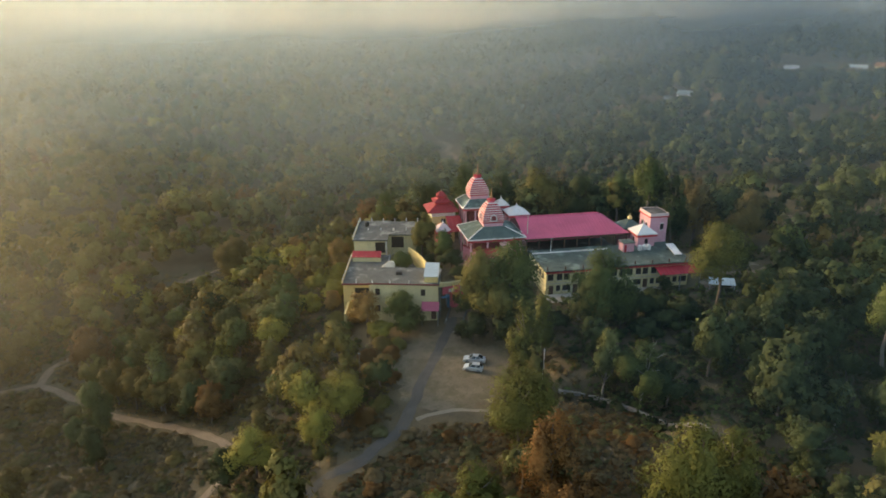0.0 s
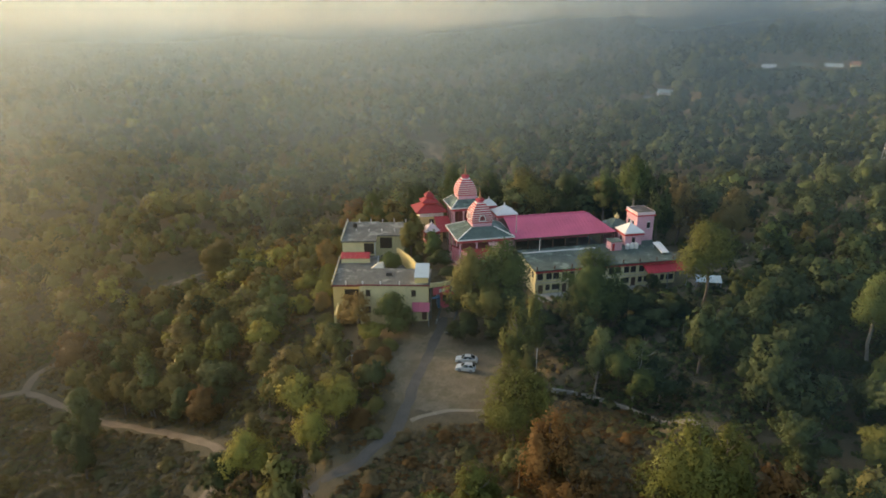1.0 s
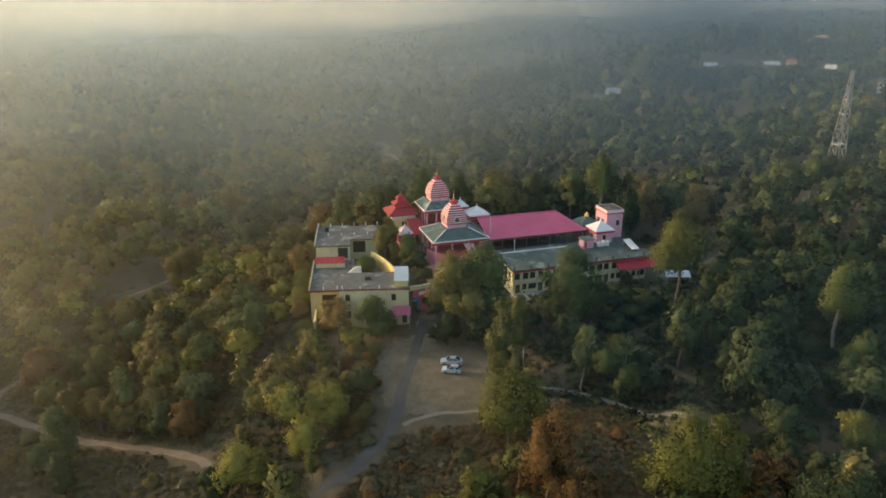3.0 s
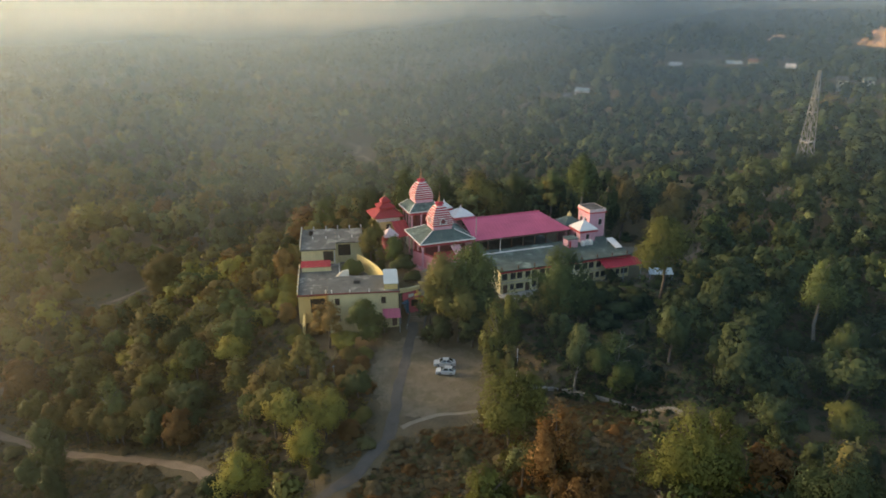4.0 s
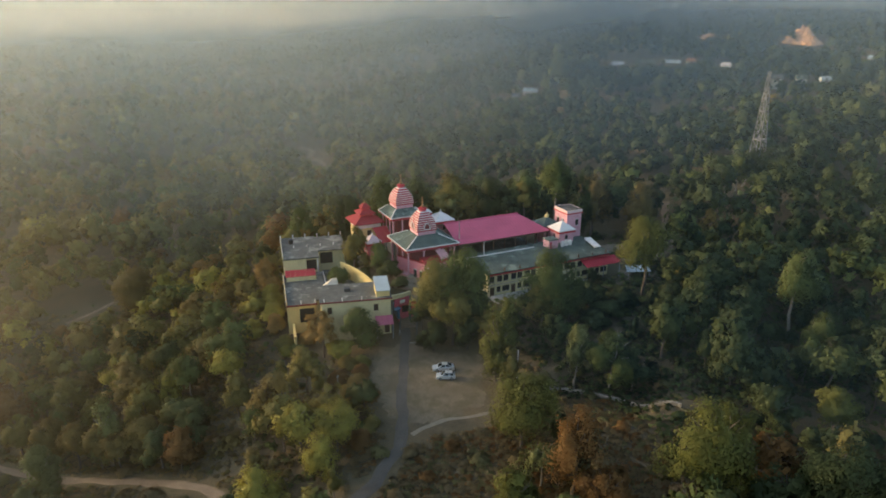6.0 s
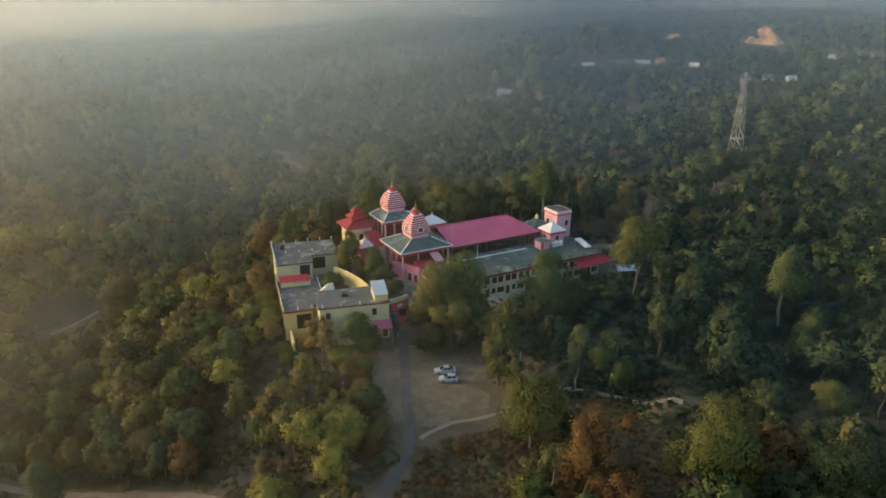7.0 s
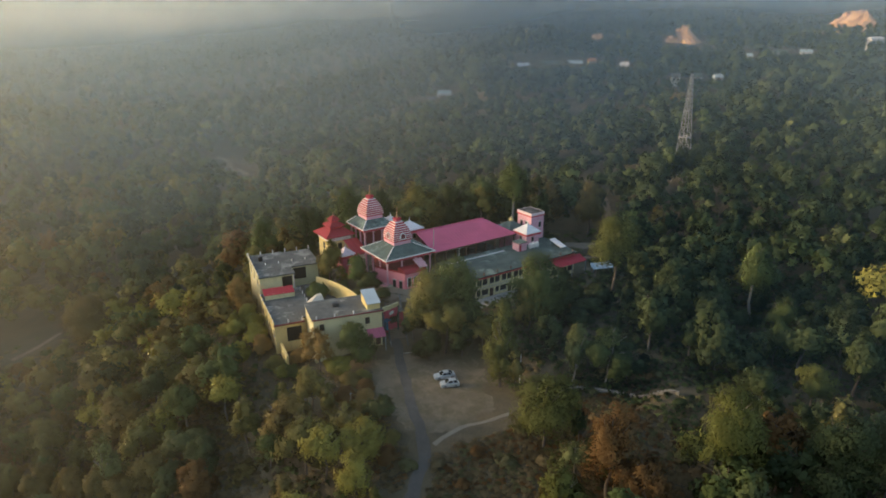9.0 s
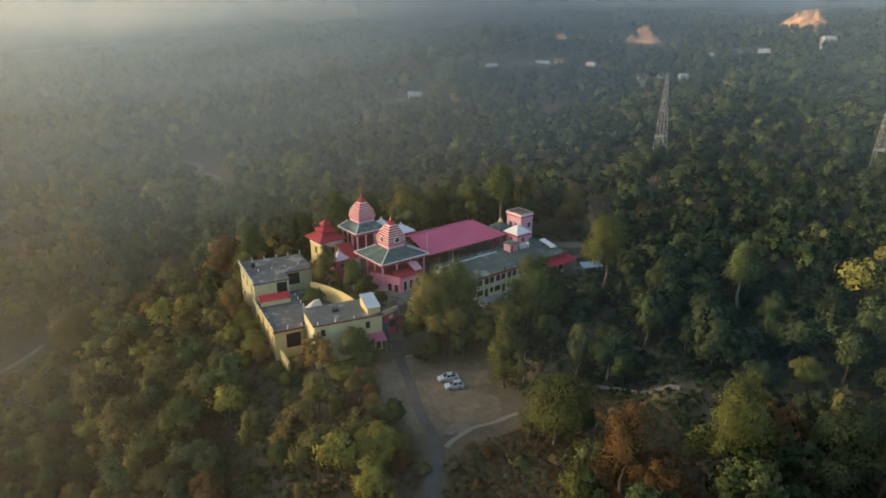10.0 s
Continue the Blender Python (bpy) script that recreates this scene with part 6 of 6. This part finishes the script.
# the nearest trees: things of their own, copies of a few patterns
PATTERNS = {}
for key in ("dark", "green", "olive", "yellow", "brown", "grey", "tan", "dry", "deep"):
    for kind in ("round", "spread", "slender", "high"):
        PATTERNS[key, kind] = None
NAMES = {"deep": "deep green", "dry": "golden dry", "tan": "tan and olive", "dark": "dark green", "green": "leafy green", "olive": "olive green", "yellow": "yellow green", "brown": "rust brown dry", "grey": "pale grey green"}
SHAPES = {"round": "round-crowned", "spread": "spreading", "slender": "slender", "high": "high-crowned"}
near = sorted(scatter(60, 250, 7.2, rnd), key=lambda q: q[2])
made, rest = 0, []
for x, y, d in near:
    most = allowed(x, y)
    h = rnd.uniform(7.0, 14.5) * (0.92 if x < -25 else 1.3 if y > 175 else 1.05)
    if most < 1.5:
        continue
    h = min(h, most)
    if h < 4.5 or made >= 250:
        rest.append((x, y, h, d))
        continue
    key, kind = pick_leaf(rnd, x, y), rnd.choice(("round", "spread", "round", "slender", "high"))
    m = pose(x, y, height(x, y) - 0.15, 0, 0, rnd.uniform(0, 360)) @ Matrix.Diagonal((*(h / 10.0 * rnd.uniform(0.85, 1.15),) * 2, h / 10.0, 1))
    if PATTERNS[key, kind] is None:
        PATTERNS[key, kind] = make_tree("tree", kind, 10.0, {"slender": 5.0, "round": 8.0, "spread": 9.0, "high": 7.5}[kind], key, 300 + len(PATTERNS) + made, f"{NAMES[key]} {SHAPES[kind]} tree in the hill forest", 120, 20, 0.33, key == "grey", "hill forest trees", m)
    else:
        copy_thing(PATTERNS[key, kind], m @ Matrix.Diagonal((*(1 / v for v in PATTERNS[key, kind].scale), 1)))
    made += 1


def forest(name, places, clumps, leaves, leaf, tri, label, seed):
    """Woods too many to count: crowns and stems joined into one mesh, in mixed leaf colours."""
    r = random.Random(seed)
    low_shapes = [crown_arrays("bush", clumps, leaves, 1.0, seed + 50 + i) for i in range(4)]
    shapes = [crown_arrays(kind, clumps, leaves, 1.0, seed + i) for i, kind in enumerate(KINDS)]
    keys = list(LEAF)
    vs, fs, ms, ls, off = [], [], [], [], 0
    for x, y, h, d in places:
        p, a, b, c, lay = r.choice(shapes if h > 4 else low_shapes)
        w = h * r.uniform(0.62, 0.95) if h > 4 else h * r.uniform(1.6, 2.3) if h > 0.8 else r.uniform(1.7, 3.4)
        t, s = r.uniform(0, 6.283), leaf * (0.6 + 0.045 * h)
        ct, st = math.cos(t), math.sin(t)
        rot = np.array([[ct, st, 0], [-st, ct, 0], [0, 0, 1]])
        low = 0.0 if h > 4 else -0.2 * h
        q = (p @ rot) * np.array([w, w, h]) + np.array([x, y, height(x, y) + low])
        v, f = leaf_mesh(q, a @ rot * s, b @ rot * s, c @ rot * s, tri)
        vs.append(v)
        lay = lay @ rot
        if h < 0.8:  # low mats of scrub face the sky
            lay = lay * 0.4 + np.array([0.0, 0.0, 0.6])
        ls.append(lay)
        fs.append(f + off)
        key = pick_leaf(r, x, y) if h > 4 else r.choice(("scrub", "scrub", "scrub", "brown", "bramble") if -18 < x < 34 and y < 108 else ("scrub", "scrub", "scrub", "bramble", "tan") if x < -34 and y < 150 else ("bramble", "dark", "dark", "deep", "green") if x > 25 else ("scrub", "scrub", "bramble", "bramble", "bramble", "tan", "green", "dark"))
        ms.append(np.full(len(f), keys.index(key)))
        off += len(v)
    v, f, mi = np.concatenate(vs), np.concatenate(fs), np.concatenate(ms)
    n = f.shape[1]
    me = bpy.data.meshes.new(name)
    me.vertices.add(len(v))
    me.vertices.foreach_set("co", v.astype(np.float32).ravel())
    me.loops.add(f.size)
    me.loops.foreach_set("vertex_index", f.astype(np.int32).ravel())
    me.polygons.add(len(f))
    me.polygons.foreach_set("loop_start", np.arange(0, f.size, n, dtype=np.int32))
    for key in keys:
        me.materials.append(LEAF[key])
    me.polygons.foreach_set("material_index", mi.astype(np.int32))
    set_lay(me, np.concatenate(ls), n)
    me.update(calc_edges=True)
    tagged(new(name, me), label, "forest", kind="stuff")


def grown(places, lo, hi):
    """Heights that rise and fall over the country, with thin places and a few tall trees."""
    out = []
    for x, y, d in places:
        n = noise.noise((x / 75.0, y / 75.0, 2.0)) + 0.5 * noise.noise((x / 30.0, y / 30.0, 6.0))
        if n < -0.45 and rnd.random() < 0.3:
            continue
        h = rnd.uniform(lo, hi) * (0.92 + 0.55 * n) * (1.45 if rnd.random() < 0.06 else 1.0)
        most = allowed(x, y)
        h = min(max(most, 2.8) if d > 420 and most > 0.01 else most, max(4.2, h))
        if h > 2.0:
            out.append((x, y, h, d))
    return out


forest("hill_woods", [q for q in rest if q[2] > 1.5], 36, 15, 0.52, True, "mixed green woods and shrubs on the hill", 501)
mid = [q for q in grown(scatter(250, 430, 9.0, rnd), 9.0, 17.0) if q[2] > 3]
forest("valley_woods", mid, 27, 9, 0.86, True, "dense mixed woods in the valley", 601)
mid = grown(scatter(430, 700, 11.0, rnd), 10.0, 18.0)
forest("middle_woods", mid, 16, 5, 1.70, True, "dense mixed woods beyond the valley", 701)
far = grown(scatter(700, 1500, 17.0, rnd), 11.0, 19.0)
forest("far_woods", far, 7, 4, 2.8, True, "hazy far woods", 801)
last = grown(scatter(1500, 2900, 34.0, rnd), 14.0, 22.0)
forest("horizon_woods", last, 4, 3, 10.0, True, "hazy woods near the horizon", 901)
under = []
for x, y, d in scatter(60, 220, 3.1, rnd):
    most = allowed(x, y)
    if most > 0.0:
        under.append((x, y, rnd.uniform(1.0, 3.0) if most > 1.4 else rnd.uniform(0.5, 1.3), d))
for x, y, d in scatter(60, 185, 2.5, rnd):
    if -130 < x < 56 and (x < -34 or y < 125) and allowed(x, y) > 0.0 and rnd.random() < 0.8:
        under.append((x, y, rnd.uniform(1.3, 3.0) if allowed(x, y) > 1.4 else rnd.uniform(0.8, 1.6), d))
for x, y, d in scatter(60, 215, 2.4, rnd):
    if -125 < x < -28 and y < 178 and allowed(x, y) > 0.0:
        under.append((x, y, rnd.uniform(0.7, 1.9), d))
for x, y, d in scatter(60, 150, 1.9, rnd):
    if -14 < x < 32 and y < 106 and allowed(x, y) > 0.0:
        under.append((x, y, rnd.uniform(0.9, 2.0), d))
for x, y, d in scatter(60, 240, 2.7, rnd):
    if 24 < x < 112 and 98 < y < 165 and allowed(x, y) > 0.0:
        under.append((x, y, rnd.uniform(1.2, 2.8) if allowed(x, y) > 1.4 else rnd.uniform(0.6, 1.2), d))
for x, y, d in scatter(60, 150, 1.35, rnd):
    if -16 < x < 34 and 70 < y < 107 and allowed(x, y) > 0.0:
        under.append((x, y, rnd.uniform(0.35, 0.75), d))
for x, y, d in scatter(60, 190, 1.9, rnd):
    if -105 < x < -36 and 92 < y < 136 and allowed(x, y) > 0.0:
        under.append((x, y, rnd.uniform(0.4, 0.9), d))
under = [(x, y, min(h, rnd.uniform(0.3, 0.6)) if -18 < x < 34 and y < 108 else min(h, rnd.uniform(0.35, 0.75)) if x < -34 and y < 132 else h, d) for x, y, h, d in under]
forest("undergrowth", under, 6, 5, 0.62, True, "dry and green undergrowth shrubs on the slopes", 951)


# ---- haze over the valley ----
def mist_bank(r, density, seed, thickness, tint, deep, ahead):
    """An added see-through sheet for hazy air, in a wide arc across the valley. thickness: how dense it is by compass
    angle.
    """
    n, cx, cy = 200, -22.0, 2.0
    arc = (thickness[0][0] if thickness[0][1] == 0 else -72, thickness[-1][0] if thickness[-1][1] == 0 else 84)
    verts, faces, over, spread = [], [], [], []
    rise = (-6.0, 0.0, 12.0, 24.0, 36.0, 48.0, 80.0, 110.0 + r * 0.02)
    for i in range(n + 1):
        a = arc[0] + (arc[1] - arc[0]) * i / n
        if r < 900:
            x, y = cx + r * math.sin(radians(a)), cy + r * math.cos(radians(a))
        else:  # the farthest banks are flatter arcs
            x, y = cx + 2 * r * math.sin(radians(a * 0.6)), cy - r + 2 * r * math.cos(radians(a * 0.6))
            a = math.degrees(math.atan2(x - cx, y - cy))
        thin = float(np.interp(a, [p for p, _ in thickness], [q for _, q in thickness]))
        g = height(x, y)
        for z in rise:
            verts.append((x, y, g + z))
            over.append(z)
            spread.append(thin)
    m = len(rise)
    for i in range(n):
        faces += [(i * m + j, (i + 1) * m + j, (i + 1) * m + j + 1, i * m + j + 1) for j in range(m - 1)]
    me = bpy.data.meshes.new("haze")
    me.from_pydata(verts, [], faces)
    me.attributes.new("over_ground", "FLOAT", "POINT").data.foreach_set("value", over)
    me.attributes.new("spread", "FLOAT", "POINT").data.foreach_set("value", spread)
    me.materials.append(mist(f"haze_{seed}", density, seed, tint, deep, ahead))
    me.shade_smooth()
    tagged(new("haze", me), "thin tinted sheet standing in for sunlit haze over the valley", "haze", kind="structure")


# haze light put into sheet colours: warm near west, bluish east, cooler far off
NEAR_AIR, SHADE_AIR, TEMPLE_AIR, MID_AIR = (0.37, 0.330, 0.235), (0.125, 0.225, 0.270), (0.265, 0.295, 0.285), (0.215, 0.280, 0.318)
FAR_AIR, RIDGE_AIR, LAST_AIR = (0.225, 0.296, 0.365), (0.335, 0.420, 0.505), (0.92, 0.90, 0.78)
# density by compass angle
NEAR_VEIL = ((-45, 0.9), (-25, 1.0), (-12, 0.5), (5, 1.0), (30, 0.0))
WESTERLY = ((-38, 1.4), (-26, 1.05), (-11, 0.0))
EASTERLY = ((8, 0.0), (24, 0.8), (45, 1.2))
BEHIND = ((-18, 0.0), (-8, 1.1), (0, 1.4), (10, 1.3), (26, 1.1), (40, 0.7))
VALLEY_AIR = ((-40, 1.25), (-25, 1.05), (-14, 0.80), (6, 0.76), (20, 1.05), (30, 1.2), (37, 1.0), (44, 0.72))
FAR_VALLEY = ((-40, 1.25), (-25, 1.05), (-14, 0.80), (6, 0.80), (18, 1.2), (28, 1.4), (35, 0.9), (44, 0.65))
FAR_OFF = ((-40, 1.5), (-24, 1.3), (-10, 1.05), (4, 1.15), (16, 1.4), (30, 1.35), (45, 1.2))
EVEN = ((0, 1.0), (1, 1.0))
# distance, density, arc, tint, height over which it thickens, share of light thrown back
HAZE = ((82, 0.065, NEAR_VEIL, NEAR_AIR, 38, 0.35), (100, 0.055, EASTERLY, SHADE_AIR, 20, 0.35), (138, 0.22, WESTERLY, NEAR_AIR, 38, 0.35), (205, 0.17, BEHIND, TEMPLE_AIR, 38, 0.35),
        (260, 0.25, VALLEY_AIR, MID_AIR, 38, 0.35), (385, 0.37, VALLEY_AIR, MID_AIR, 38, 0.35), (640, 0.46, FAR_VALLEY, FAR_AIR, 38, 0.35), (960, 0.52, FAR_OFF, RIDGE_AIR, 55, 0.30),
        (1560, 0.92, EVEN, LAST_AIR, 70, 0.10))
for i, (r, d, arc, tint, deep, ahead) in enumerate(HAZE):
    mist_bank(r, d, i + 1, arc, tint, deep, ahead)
